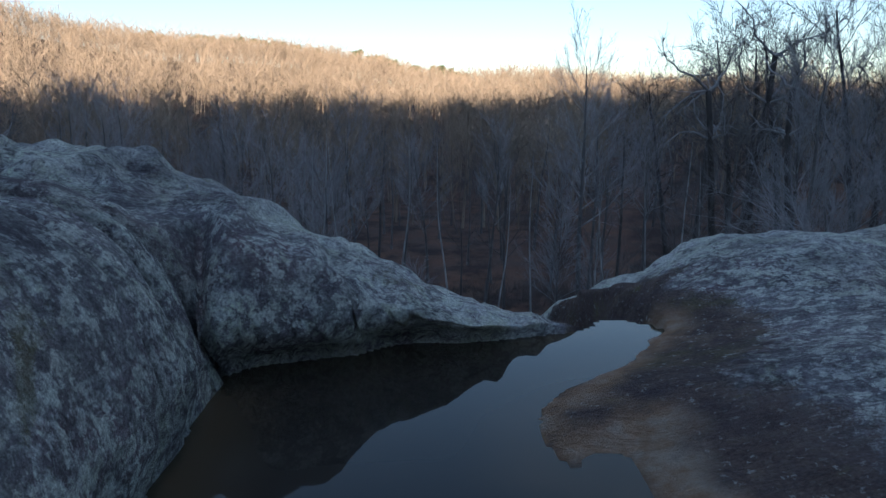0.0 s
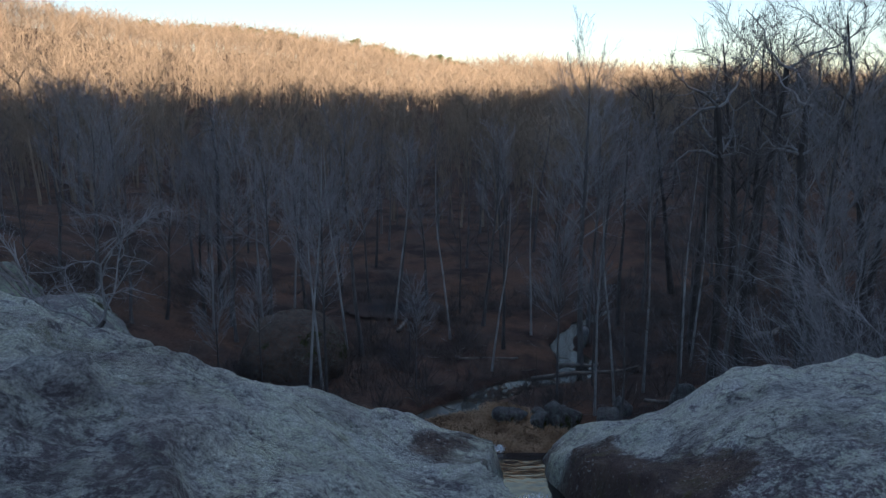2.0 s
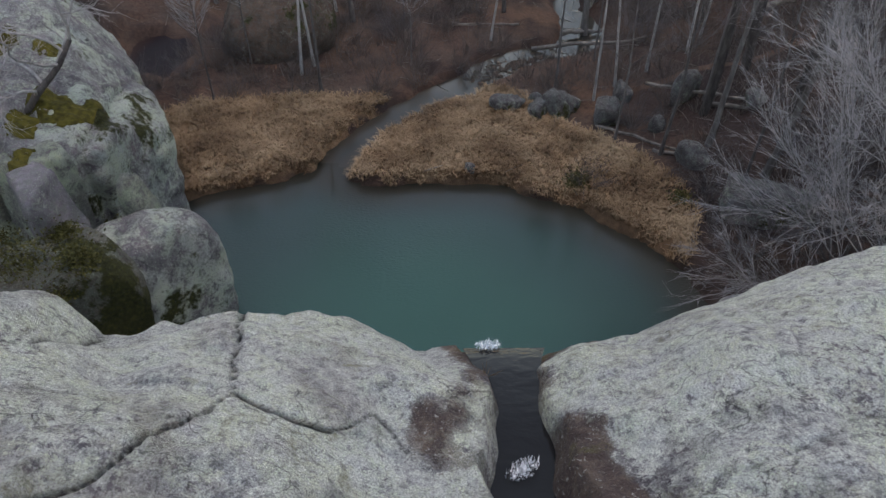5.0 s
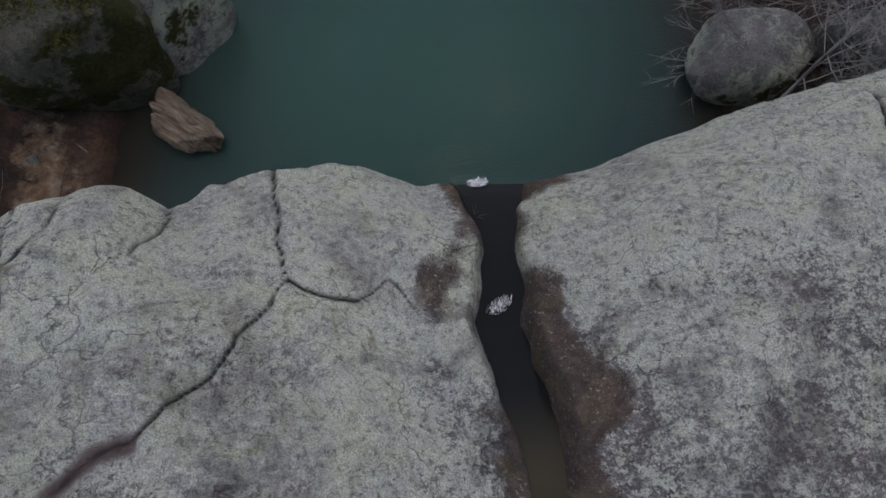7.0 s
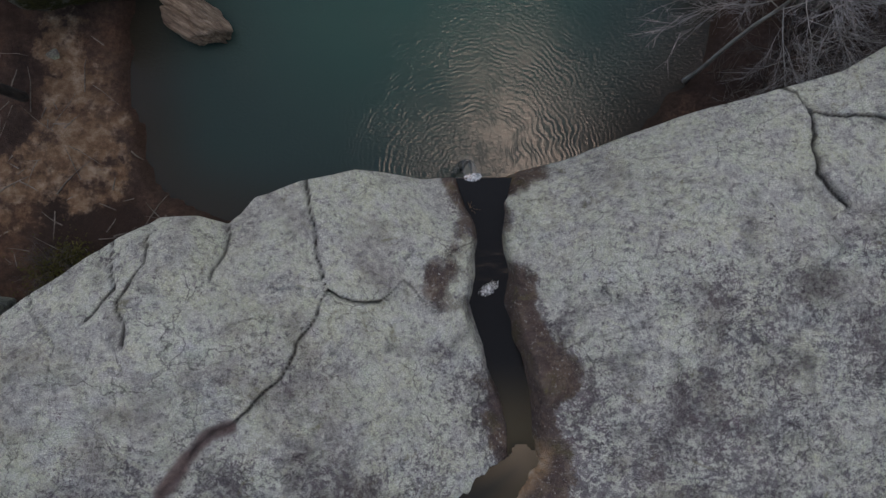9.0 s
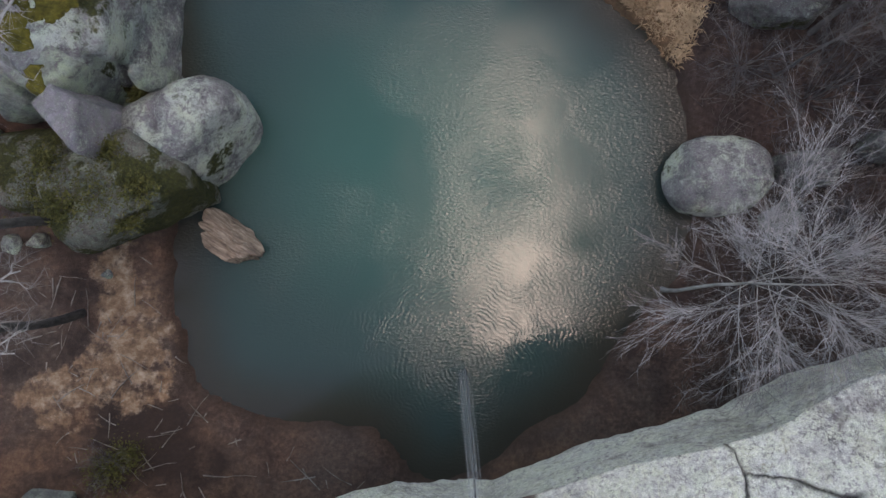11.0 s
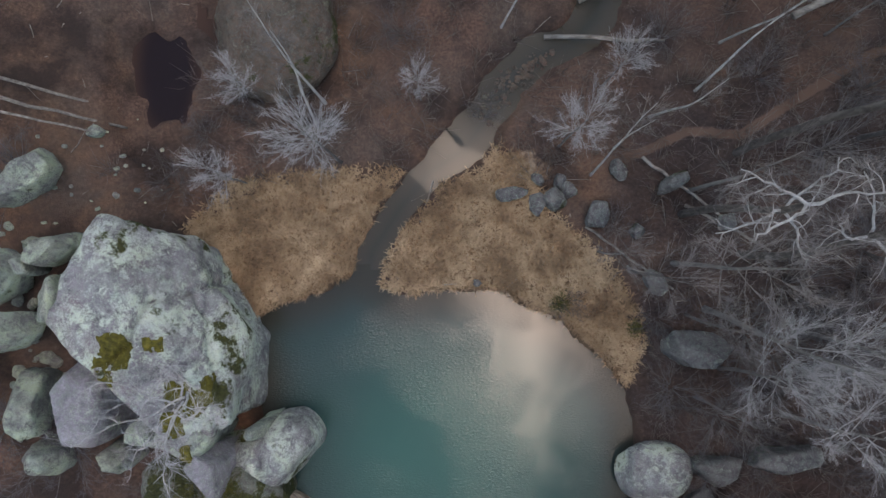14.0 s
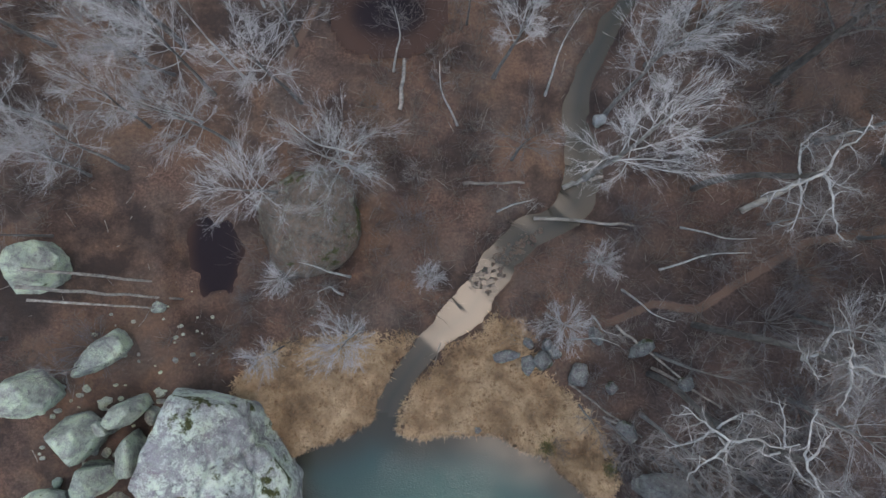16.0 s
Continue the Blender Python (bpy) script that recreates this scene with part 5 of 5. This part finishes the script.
for x, y, turn, grow in ((5.8, 34.8, 60, 0.84), (-10.7, 33.3, 150, 0.66), (-1.4, 37.5, 220, 0.54), (8.3, 38.0, 300, 0.66), (-9.8, 37.6, 100, 0.6)):
    copy_thing(YOUNG, pose(*grounded(x, y), 0, 0, turn) @ Matrix.Scale(grow, 4))


def crooked_tree(place, turn, seed, height, spread, label="leafless tree with thick crooked white limbs", lean=0.05, girth=0.16):
    """A trunk that opens into a few thick crooked white limbs. Its dark colour stands in for the shade and brush that
    hide it.
    """
    r = np.random.RandomState(seed)
    trunk = stem(r, np.zeros(3), np.array([lean, 0.02, 1.0]), height * (0.75 if lean < 0.3 else 0.45), 8, 0.05 if lean < 0.3 else 0.16, 0.05)
    limb_wood, fine_wood, slivers = [], [], []
    for q in range(6):
        a = q * 1.05 + r.randn() * 0.25
        limb = stem(r, trunk[7 - q % 2 - (2 * (q % 3) if lean > 0.3 else 0)], np.array([math.cos(a), math.sin(a), 0.55]), spread * r.uniform(0.7, 1.2), 9, 0.27, 0.0 if lean < 0.3 else 0.06)
        limb_wood.append(tube(limb, (0.065 if lean < 0.3 else 0.05) * np.linspace(1, 0.3, 9), 6))
        for b in range(5):
            t = 2 + b * 1.4
            k0 = int(t)
            sub = stem(r, limb[k0], unit(limb[min(8, k0 + 1)] - limb[k0 - 1]) + r.randn(3) * 0.75, spread * r.uniform(0.25, 0.45), 6, 0.28, 0.02)
            limb_wood.append(tube(sub, 0.028 * np.linspace(1, 0.3, 6), 4))
            for w in range(5):
                tw = stem(r, sub[1 + w % 5], unit(sub[-1] - sub[0]) + r.randn(3) * 0.7, spread * r.uniform(0.12, 0.25), 4, 0.3, 0.02)
                fine_wood.append(tube(tw, 0.018 * np.linspace(1, 0.3, 4), 3))
                for e in range(8):
                    slivers.append(blade(tw[r.randint(4)], tw[3] + r.randn(3) * 0.35, r, 0.007))
    root = tagged(new("white_limbed_tree"), label, "tree", "bare trees of the valley")
    # shade of the brush is put into the trunk's dark colour
    part("trunk", mesh_from("trunk", *tube(trunk, girth * np.linspace(1.3, 0.7, 8), 8)), M_DARK_BARK, root, "dark trunk")
    part("crown", crown_mesh(joined(limb_wood), with_blades(fine_wood, slivers), M_LIMB, M_WOOD_TWIG if lean < 0.3 else M_TWIG), None, root, "crooked white limbs and bare twigs")
    root.matrix_world = pose(*place, 0, 0, turn)
    return root


SYC = crooked_tree(grounded(11.9, 31.0), 0, 131, 19.0, 2.9)
for x, y, turn, grow in ((14.6, 34.0, 130, 1.08), (14.6, 28.9, 250, 0.96), (15.3, 42.4, 60, 1.08), (-16.5, 52.4, 80, 0.95)):
    copy_thing(SYC, pose(*grounded(x, y), 0, 0, turn) @ Matrix.Scale(grow, 4))
for x, y, turn, grow, lean_ in ((-13.5, 16.4, 40, 0.88, 9), (-13.6, 13.2, 200, 0.86, 10)):
    copy_thing(SYC, pose(*grounded(x, y), 0, lean_, 0) @ pose(0, 0, 0, 0, 0, turn) @ Matrix.Scale(grow, 4))
crooked_tree((-12.9, 22.9, top_of(BIG, -12.9, 22.9) - 0.25), 0, 147, 6.4, 4.1, "small twisted leafless tree rooted on the boulder", 0.5, 0.1)

# many-stemmed bush under the ledge
def bush(name, label, place, seed, height, stems, spread):
    r = np.random.RandomState(seed)
    wood, fine_wood, slivers = [], [], []
    for q in range(stems):
        a = q * 2.4 + r.randn() * 0.3
        lean = r.uniform(0.15, 1.0) * spread
        s = stem(r, np.array([math.cos(a), math.sin(a), 0]) * 0.15, np.array([math.cos(a) * lean, math.sin(a) * lean, 1.0]), height * r.uniform(0.75, 1.1), 9, 0.1, 0.0)
        sr = 0.026 * np.linspace(1, 0.15, 9)
        wood.append(tube(s, sr, 5))
        for b in range(8):
            t = 2.0 + 5.9 * (b + r.rand()) / 8
            bb = np.array([np.interp(t, range(9), s[:, c]) for c in range(3)])
            br = stem(r, bb, unit(s[min(8, int(t) + 1)] - s[int(t)]) + r.randn(3) * 0.45, height * r.uniform(0.15, 0.32), 4, 0.14, 0.02)
            fine_wood.append(tube(br, 0.011 * np.linspace(1, 0.35, 4), 3))
            for w in range(7):
                u = 0.4 + 2.5 * (w + r.rand()) / 7
                tb = np.array([np.interp(u, range(4), br[:, c]) for c in range(3)])
                d = unit(unit(br[-1] - br[0]) + r.randn(3) * 0.45)
                slivers.append(blade(tb, tb + d * height * r.uniform(0.08, 0.16), r, 0.006))
                for e in range(2):
                    s0 = tb + d * height * 0.05
                    slivers.append(blade(s0, s0 + unit(d + r.randn(3) * 0.5) * height * r.uniform(0.05, 0.1), r, 0.005))
    root = tagged(new(name), label, "bush", "bushes on the bank")
    part("stem", mesh_from("stem", *joined(wood)), M_BARK, root)
    part("crown", mesh_from("crown", *with_blades(fine_wood, slivers)), M_THICKET, root, "bare twigs")
    root.matrix_world = pose(*place)
    return root


make_tree("bare_tree", "broad-crowned leafless pale tree on the bank below the ledge", grounded(8.3, 13.6), 0, 151, M_PALE_BARK, M_TWIG, height=11.8, spread=4.6, girth=0.085, limbs=28, first=0.55, branches=12, twigs=8, rise=0.42, twig_r=0.006, wander=0.12, tips=4, fan=0.36)
LOW_BUSH = bush("bare_bush", "low leafless thicket of grey stems", grounded(13.5, 20.5), 152, 4.0, 22, 1.0)
for x, y, t, g in ((14.5, 15.0, 50, 1.0), (15.0, 24.8, 200, 1.1), (18.5, 22.0, 80, 1.2), (11.2, 22.0, 160, 0.7), (6.0, 26.4, 10, 0.35), (-12.6, 7.5, 70, 0.35), (11.5, 40.5, 60, 0.6), (2.0, 36.9, 130, 0.35), (-14.3, 33.2, 10, 0.5), (-10.6, 38.0, 100, 0.5), (-19.5, 20.0, 20, 0.9),
                   (11.6, 14.2, 20, 0.8), (13.0, 17.0, 95, 0.75), (16.8, 27.2, 260, 1.1), (20.5, 29.0, 75, 1.2), (20.0, 24.5, 180, 1.2), (21.5, 18.5, 230, 1.2), (10.6, 25.6, 220, 0.5), (18.8, 34.0, 15, 1.0), (8.6, 30.4, 130, 0.45), (23.0, 31.5, 330, 1.2),
                   (-12.8, 36.0, 80, 0.4), (-2.4, 41.2, 170, 0.5), (-21.5, 33.8, 20, 0.8), (-15.6, 17.6, 220, 0.45), (-22.4, 21.5, 60, 0.8), (16.0, 38.0, 100, 0.6), (21.0, 37.0, 190, 0.8)):
    copy_thing(LOW_BUSH, pose(*grounded(x, y), 0, 0, t) @ Matrix.Scale(g, 4))

# the wood beyond: slighter trees, scattered
WOOD = [make_tree("bare_tree", "slender leafless grey tree in the wood", grounded(70 + 6 * k, 80), 0, 160 + k, M_BARK, M_WOOD_TWIG, height=h, spread=s, girth=g, limbs=13, first=0.45, branches=6, twigs=5, twig_r=0.008, tips=3, fan=0.38) for k, (h, s, g) in enumerate(((15, 3.6, 0.17), (13.5, 3.0, 0.13), (17, 3.2, 0.16), (11.5, 2.6, 0.1)))]
rw = random.Random(11)
taken = [(o.location.x, o.location.y) for o in scene.objects if o.parent is None and o.name.startswith(("bare_tree", "white", "bare_bush"))]
count = 0
while count < 84:
    x, y = rw.uniform(-60, 60), rw.uniform(30, 92)
    if (abs(x) < 30 and y < 57) or abs(x) > 12 + 0.72 * y or min(math.hypot(x - a, y - b) for a, b in taken) < 4.2:
        continue
    taken.append((x, y))
    copy_thing(rw.choice(WOOD), pose(*grounded(x, y), 0, 0, rw.uniform(0, 360)) @ Matrix.Scale(rw.uniform(0.75, 0.98), 4))
    count += 1


def scattered(pieces, places):
    """One mesh out of many turned and scaled copies of a few plants."""
    vs, fs, n0 = [], [], 0
    for k, x, y, z, turn, grow in places:
        v, f = pieces[k]
        c, s = math.cos(turn) * grow, math.sin(turn) * grow
        vs.append(np.stack([v[:, 0] * c - v[:, 1] * s + x, v[:, 0] * s + v[:, 1] * c + y, v[:, 2] * grow + z], -1))
        fs.append(f + n0)
        n0 += len(v)
    return np.concatenate(vs), np.concatenate(fs)


def simple_tree(seed, height, spread, girth, limbs, twigs, r_twig, sides):
    r = np.random.RandomState(seed)
    trunk = stem(r, np.zeros(3), np.array([r.randn() * 0.05, r.randn() * 0.05, 1]), height * 0.9, 4, 0.05, 0.05)
    out, slivers = [tube(trunk, girth * np.linspace(1, 0.15, 4), sides)], []
    for q in range(limbs):
        i = 1.1 + 1.9 * (q + r.rand()) / limbs
        base = np.array([np.interp(i, range(4), trunk[:, c]) for c in range(3)])
        a = q * 2.4
        lm = stem(r, base, np.array([math.cos(a), math.sin(a), 0.9]), spread * r.uniform(0.7, 1.2), 3, 0.16, 0.08)
        if sides > 3:
            out.append(tube(lm, girth * 0.3 * np.linspace(1, 0.3, 3), 3))
        else:
            slivers.append(blade(lm[0], lm[2], r, girth * 0.35))
        for w in range(twigs):
            u = 0.3 + 1.7 * (w + r.rand()) / twigs
            tb = np.array([np.interp(u, range(3), lm[:, c]) for c in range(3)])
            slivers.append(blade(tb, tb + unit(unit(lm[-1] - lm[0]) + r.randn(3) * 0.5 + np.array([0, 0, 0.3])) * spread * r.uniform(0.25, 0.6), r, r_twig))
    return with_blades(out, slivers)


MID = [simple_tree(200 + k, h, s, g, 12, 22, 0.022, 4) for k, (h, s, g) in enumerate(((14, 3.8, 0.17), (12, 3.4, 0.14), (15, 3.6, 0.18), (10.5, 3.0, 0.11)))]
FAR = [simple_tree(220 + k, h, s, 0.15, 9, 13, 0.05, 3) for k, (h, s) in enumerate(((14, 4.2), (12, 4.4), (15, 4.0)))]


def wood_places(number, kinds, lo, hi, seed, spread_deg=46):
    r = np.random.RandomState(seed)
    rad = np.sqrt(r.uniform(lo * lo, hi * hi, number))
    az = np.radians(r.uniform(-spread_deg, spread_deg, number))
    x, y = rad * np.sin(az), rad * np.cos(az)
    z = ground_height(x, y) - 0.2
    return [(r.randint(kinds), *q, r.rand() * 6.28, r.uniform(0.75, 1.12)) for q in zip(x, y, z)]


tagged(part("woodland", mesh_from("woodland", *scattered(MID, wood_places(900, 4, 88, 190, 31)), False), M_FAR_WOOD), "leafless grey-brown wood on the rising hillside", "woodland", kind="stuff")
tagged(part("woodland", mesh_from("woodland", *scattered(FAR, wood_places(6400, 3, 175, 480, 32)), False), M_FAR_WOOD), "distant leafless wood on the sunlit hill", "woodland", kind="stuff")


# ---- dry grass, sticks and logs ----
def tussocks(ring_list, number, seed, height, blades=9):
    r = np.random.RandomState(seed)
    vs, fs, n0, made = [], [], 0, 0
    while made < number:
        x, y = r.uniform(-14, 10, 4000), r.uniform(22, 35, 4000)
        ok = np.minimum.reduce([signed_distance(x, y, q) for q in ring_list]) < 0.2 + 0.5 * r.rand(4000)
        dcr, al = line_distance(x, y, CREEK)
        ok &= (signed_distance(x, y, SHORE) > 0.08) & (dcr > np.interp(al, range(len(CREEK_HALF)), CREEK_HALF) * 1.1)
        x, y = x[ok], y[ok]
        z = ground_height(x, y)
        for a, b, c in zip(x, y, z):
            if made >= number:
                break
            for _ in range(blades):
                t, lean, h = r.rand() * 6.28, r.uniform(0.3, 1.2), height * r.uniform(0.5, 1.2)
                d = np.array([math.cos(t), math.sin(t), 0])
                w = np.array([-d[1], d[0], 0]) * 0.022
                p0 = np.array([a, b, c - 0.03]) + d * r.rand() * 0.12
                p1, p2 = p0 + d * lean * h * 0.35 + np.array([0, 0, h * 0.7]), p0 + d * lean * h * 0.95 + np.array([0, 0, h * 0.75])
                vs += [p0 - w, p0 + w, p1 + w * 0.8, p1 - w * 0.8, p2 + w * 0.2, p2 - w * 0.2]
                fs += [(n0, n0 + 1, n0 + 2, n0 + 3), (n0 + 3, n0 + 2, n0 + 4, n0 + 5)]
                n0 += 6
            made += 1
    return mesh_from("dry_grass", np.array(vs), np.array(fs), False)


tagged(part("dry_grass", tussocks([GRASS_WEST, GRASS_EAST], 5200, 41, 0.34), M_GRASS), "matted straw-coloured winter grass beside pool and creek", "grass", kind="stuff")


def log(name, a, b, r0, r1, label, seed, sides=8, category="log"):
    r = np.random.RandomState(seed)
    a, b = np.array(a, float), np.array(b, float)
    k = 9
    pts = a + (b - a) * np.linspace(0, 1, k)[:, None] + r.randn(k, 3) * r0 * 0.35
    v, f = tube(pts, np.linspace(r0, r1, k) * r.uniform(0.9, 1.1, k), sides)
    caps = np.array([[0, 1, 2, 3], [0, 3, 4, 5], [0, 5, 6, 7]])
    f = np.concatenate([f, caps[:, ::-1], caps + sides * (k - 1)]) if sides == 8 else f
    return tagged(part(name, mesh_from(name, v, f), M_LOG), label, category, "fallen wood")


for k, (ax, ay, bx, by, r0, lift) in enumerate(((5.4, 40.9, 11.6, 40.2, 0.14, 0.35), (7.2, 42.9, 9.9, 43.5, 0.16, 0.3), (0.8, 43.2, 4.8, 43.2, 0.12, 0.0), (-3.0, 48.0, -2.6, 52.0, 0.16, 0.1), (9.0, 28.4, 11.4, 27.2, 0.09, 0.05), (7.0, 30.5, 10.8, 27.5, 0.08, 0.2), (12.0, 31.5, 16.0, 29.0, 0.1, 0.2), (-1.6, 31.0, -0.4, 34.6, 0.05, 0.0), (10.0, 34.0, 14.0, 30.5, 0.1, 0.25), (17.6, 40.8, 23.0, 43.4, 0.2, 0.9))):
    log("fallen_log", (ax, ay, G(ax, ay) + lift + r0 * 0.5), (bx, by, G(bx, by) + lift * 0.6 + r0 * 0.5), r0, r0 * 0.6, "grey weathered fallen log", 300 + k)
for k, (ax, ay, az_, bx_, by_, bz_, r0) in enumerate(((-23.2, 38.6, 6.9, -17.4, 37.4, 2.2, 0.1), (-23.4, 37.6, 7.2, -16.9, 36.4, 1.9, 0.11), (-23.0, 36.9, 6.9, -17.6, 35.9, 2.3, 0.08))):
    log("fallen_log", (ax, ay, az_), (bx_, by_, G(bx_, by_) + 0.05), r0, r0 * 0.6, "pale dead trunk leaning on a boulder", 330 + k)
rs = np.random.RandomState(77)
sticks = []
for _ in range(520):
    x, y = (rs.uniform(-15, -3), rs.uniform(6, 15)) if rs.rand() < 0.3 else (rs.uniform(-26, 26), rs.uniform(26, 56))
    if signed_distance(np.array([x]), np.array([y]), SHORE)[0] < 0.3:
        continue
    a, ln = rs.rand() * 6.28, rs.uniform(0.3, 1.6)
    z = G(x, y) + 0.03
    pts = stem(rs, np.array([x, y, z]), np.array([math.cos(a), math.sin(a), 0.03]), ln, 4, 0.1, 0)
    sticks.append(tube(pts, rs.uniform(0.012, 0.035) * np.array([1, 0.9, 0.7, 0.3]), 3))
tagged(part("sticks", mesh_from("sticks", *joined(sticks)), M_LOG), "scattered pale broken sticks on the leaf litter", "sticks", kind="stuff")

def leafy_shrub(place, seed, size):
    """A low evergreen shrub of many small leaves on short stems."""
    r = np.random.RandomState(seed)
    vs, fs = [], []
    for k in range(900):
        c = r.randn(3) * np.array([0.38, 0.38, 0.22]) * size + np.array([0, 0, 0.35 * size])
        u = unit(r.randn(3)) * 0.05
        v = unit(np.cross(u, r.randn(3))) * 0.028
        vs += [c - u, c + v, c + u, c - v]
        fs.append((4 * k, 4 * k + 1, 4 * k + 2, 4 * k + 3))
    root = tagged(new("leafy_shrub"), "low yellow-green leafy shrub on the dark bank", "shrub", "green shrubs")
    part("foliage", mesh_from("foliage", np.array(vs), np.array(fs), False), M_SHRUB, root)
    part("stem", mesh_from("stem", *joined([tube(stem(r, np.zeros(3), np.array([r.randn(), r.randn(), 1.5]), 0.5 * size, 4, 0.1, 0), [0.015, 0.012, 0.01, 0.004], 4) for _ in range(7)])), M_DARK_BARK, root)
    root.matrix_world = pose(*place)


bpy.context.view_layer.update()
ROCKS = [o for o in scene.objects if o.name.startswith("boulder")]
top_any = lambda x, y: max(top_of(o, x, y) for o in ROCKS if math.hypot(o.location.x - x, o.location.y - y) < 3)
for k, (x, y, s) in enumerate(((-12.6, 7.4, 1.1), (-11.9, 7.9, 0.8), (-10.6, 18.6, 0.6), (-11.0, 17.3, 1.3), (-9.6, 17.4, 0.8), (-12.2, 16.9, 0.9), (-13.6, 17.6, 1.2), (-10.2, 16.5, 0.6), (-12.6, 18.3, 0.8), (-10.2, 20.6, 0.5), (5.6, 26.6, 0.7), (9.4, 25.2, 0.5))):
    leafy_shrub((x, y, max(G(x, y), 0.2) if not 16 < y < 21 else top_any(x, y) - 0.12), 400 + k, s)

# thin brush between the trees
ru = np.random.RandomState(91)
sprays = []
for k in range(6):
    spray = []
    for q in range(11):
        a, lean = ru.rand() * 6.28, ru.uniform(0.2, 1.1)
        spray.append(tube(stem(ru, np.array([ru.randn() * 0.15, ru.randn() * 0.15, -0.05]), np.array([math.cos(a) * lean, math.sin(a) * lean, 1]), ru.uniform(0.8, 2.0), 3, 0.2, 0), [0.014, 0.01, 0.004], 3))
    sprays.append(joined(spray))
bx, by = ru.uniform(-28, 28, 3600), ru.uniform(9, 60, 3600)
dcr, al = line_distance(bx, by, CREEK)
ok = (signed_distance(bx, by, SHORE) > 0.5) & (dcr > np.interp(al, range(len(CREEK_HALF)), CREEK_HALF) + 0.3) & (np.minimum(signed_distance(bx, by, GRASS_WEST), signed_distance(bx, by, GRASS_EAST)) > 0.3) & ((by > 33) | (bx > 8.5)) & ((value_noise(bx, by, 7, 92, 2) > -0.25) | (bx > 10))
bx, by = bx[ok], by[ok]
bz = ground_height(bx, by)
tagged(part("undergrowth", mesh_from("undergrowth", *scattered(sprays, [(ru.randint(6), *q, ru.rand() * 6.28, ru.uniform(0.5, 1.2)) for q in zip(bx, by, bz)]), False), M_BRUSH), "thin leafless brush between the trees", "undergrowth", kind="stuff")

# leaves and stones that stick out of the shallow creek
rc = np.random.RandomState(95)
bits = []
d3, f3 = SPHERES[3]
for k in range(110):
    t = rc.uniform(5.0, 7.2)
    x = np.interp(t, range(len(CREEK)), [q[0] for q in CREEK]) + rc.uniform(-0.75, 0.75)
    y = np.interp(t, range(len(CREEK)), [q[1] for q in CREEK]) + rc.uniform(-0.4, 0.4)
    s = rc.uniform(0.05, 0.17)
    bits.append((d3[:, :] * (1 + 0.25 * rc.randn(len(d3), 1)) * np.array([s, s * rc.uniform(0.6, 1), s * 0.5]) + np.array([x, y, float(creek_level(y))]), f3))
tagged(part("creek_stones", mesh_from("creek_stones", *joined(bits), False), M_DOME), "dark wet stones and leaves in the shallow creek", "stones", kind="stuff")

# pines along the crest
pv = []
rp = np.random.RandomState(88)
d3, f3 = SPHERES[3]
for k in range(60):
    az = math.radians(np.interp(k, [0, 28, 59], [-22, -9, 2]) + rp.randn() * 0.5)
    rr = 450 + rp.randn() * 6
    x, y = rr * math.sin(az), rr * math.cos(az)
    z, h = G(x, y), rp.uniform(13.5, 16.5)
    for q in range(5):
        s = rp.uniform(0.9, 2.0)
        pv.append((d3 * (1 + 0.35 * rp.randn(len(d3), 1)) * np.array([s, s, s * 0.7]) + np.array([x + rp.randn() * 1.5, y, z + h * rp.uniform(0.55, 1.0)]), f3))
tagged(part("pine_row", mesh_from("pine_row", *joined(pv), False), M_PINE), "row of dark green pines along the hilltop", "pines", kind="stuff")

# a tuft of dry grass in the crack beside the lip of the fall
rg = np.random.RandomState(97)
tuft = tagged(new("grass_tuft"), "small tuft of dry yellow grass at the lip of the fall", "grass tuft")
for k in range(7):
    a = rg.rand() * 6.28
    bend = np.array([math.cos(a), math.sin(a), 0]) * rg.uniform(0.04, 0.16) + np.array([0.05, 0, 0])
    u = np.linspace(0, 1, 7)[:, None]
    part("grass_blade", mesh_from("grass_blade", *tube(np.array([0, 0, -0.05]) + bend * u ** 2 + np.array([0, 0, rg.uniform(0.22, 0.5)]) * u, 0.007 * (1 - 0.85 * u[:, 0]), 4)), M_GRASS, tuft)
tuft.matrix_world = pose(0.5, 8.75, float(ledge_height(np.array([0.5]), np.array([8.75]))[0][0]))

# small broken stones between the boulders of the western slope
rr = np.random.RandomState(93)
d2, f2 = SPHERES[2]
pieces = []
for k in range(150):
    x, y = (rr.uniform(-25, -17.5), rr.uniform(20.5, 31.5)) if k % 6 else (rr.uniform(-22, -15), rr.uniform(32, 37))
    a = rr.uniform(0.1, 0.42) * (0.5 if k % 6 == 0 else 1.0)
    side = unit(rr.randn(3))
    body = d2 * np.minimum(1, 0.55 / np.maximum(np.abs(d2 @ side), 0.05))[:, None] * np.array([a, a * rr.uniform(0.6, 1), a * rr.uniform(0.5, 0.8)]) * (1 + 0.08 * rr.randn(len(d2), 1))
    pieces.append((body + np.array([x, y, G(x, y) + 0.1 * a]), f2))
tagged(part("rubble", mesh_from("rubble", *joined(pieces), False), M_LICHEN_ROCK), "small broken lichen-crusted stones between the boulders", "stones", kind="stuff")
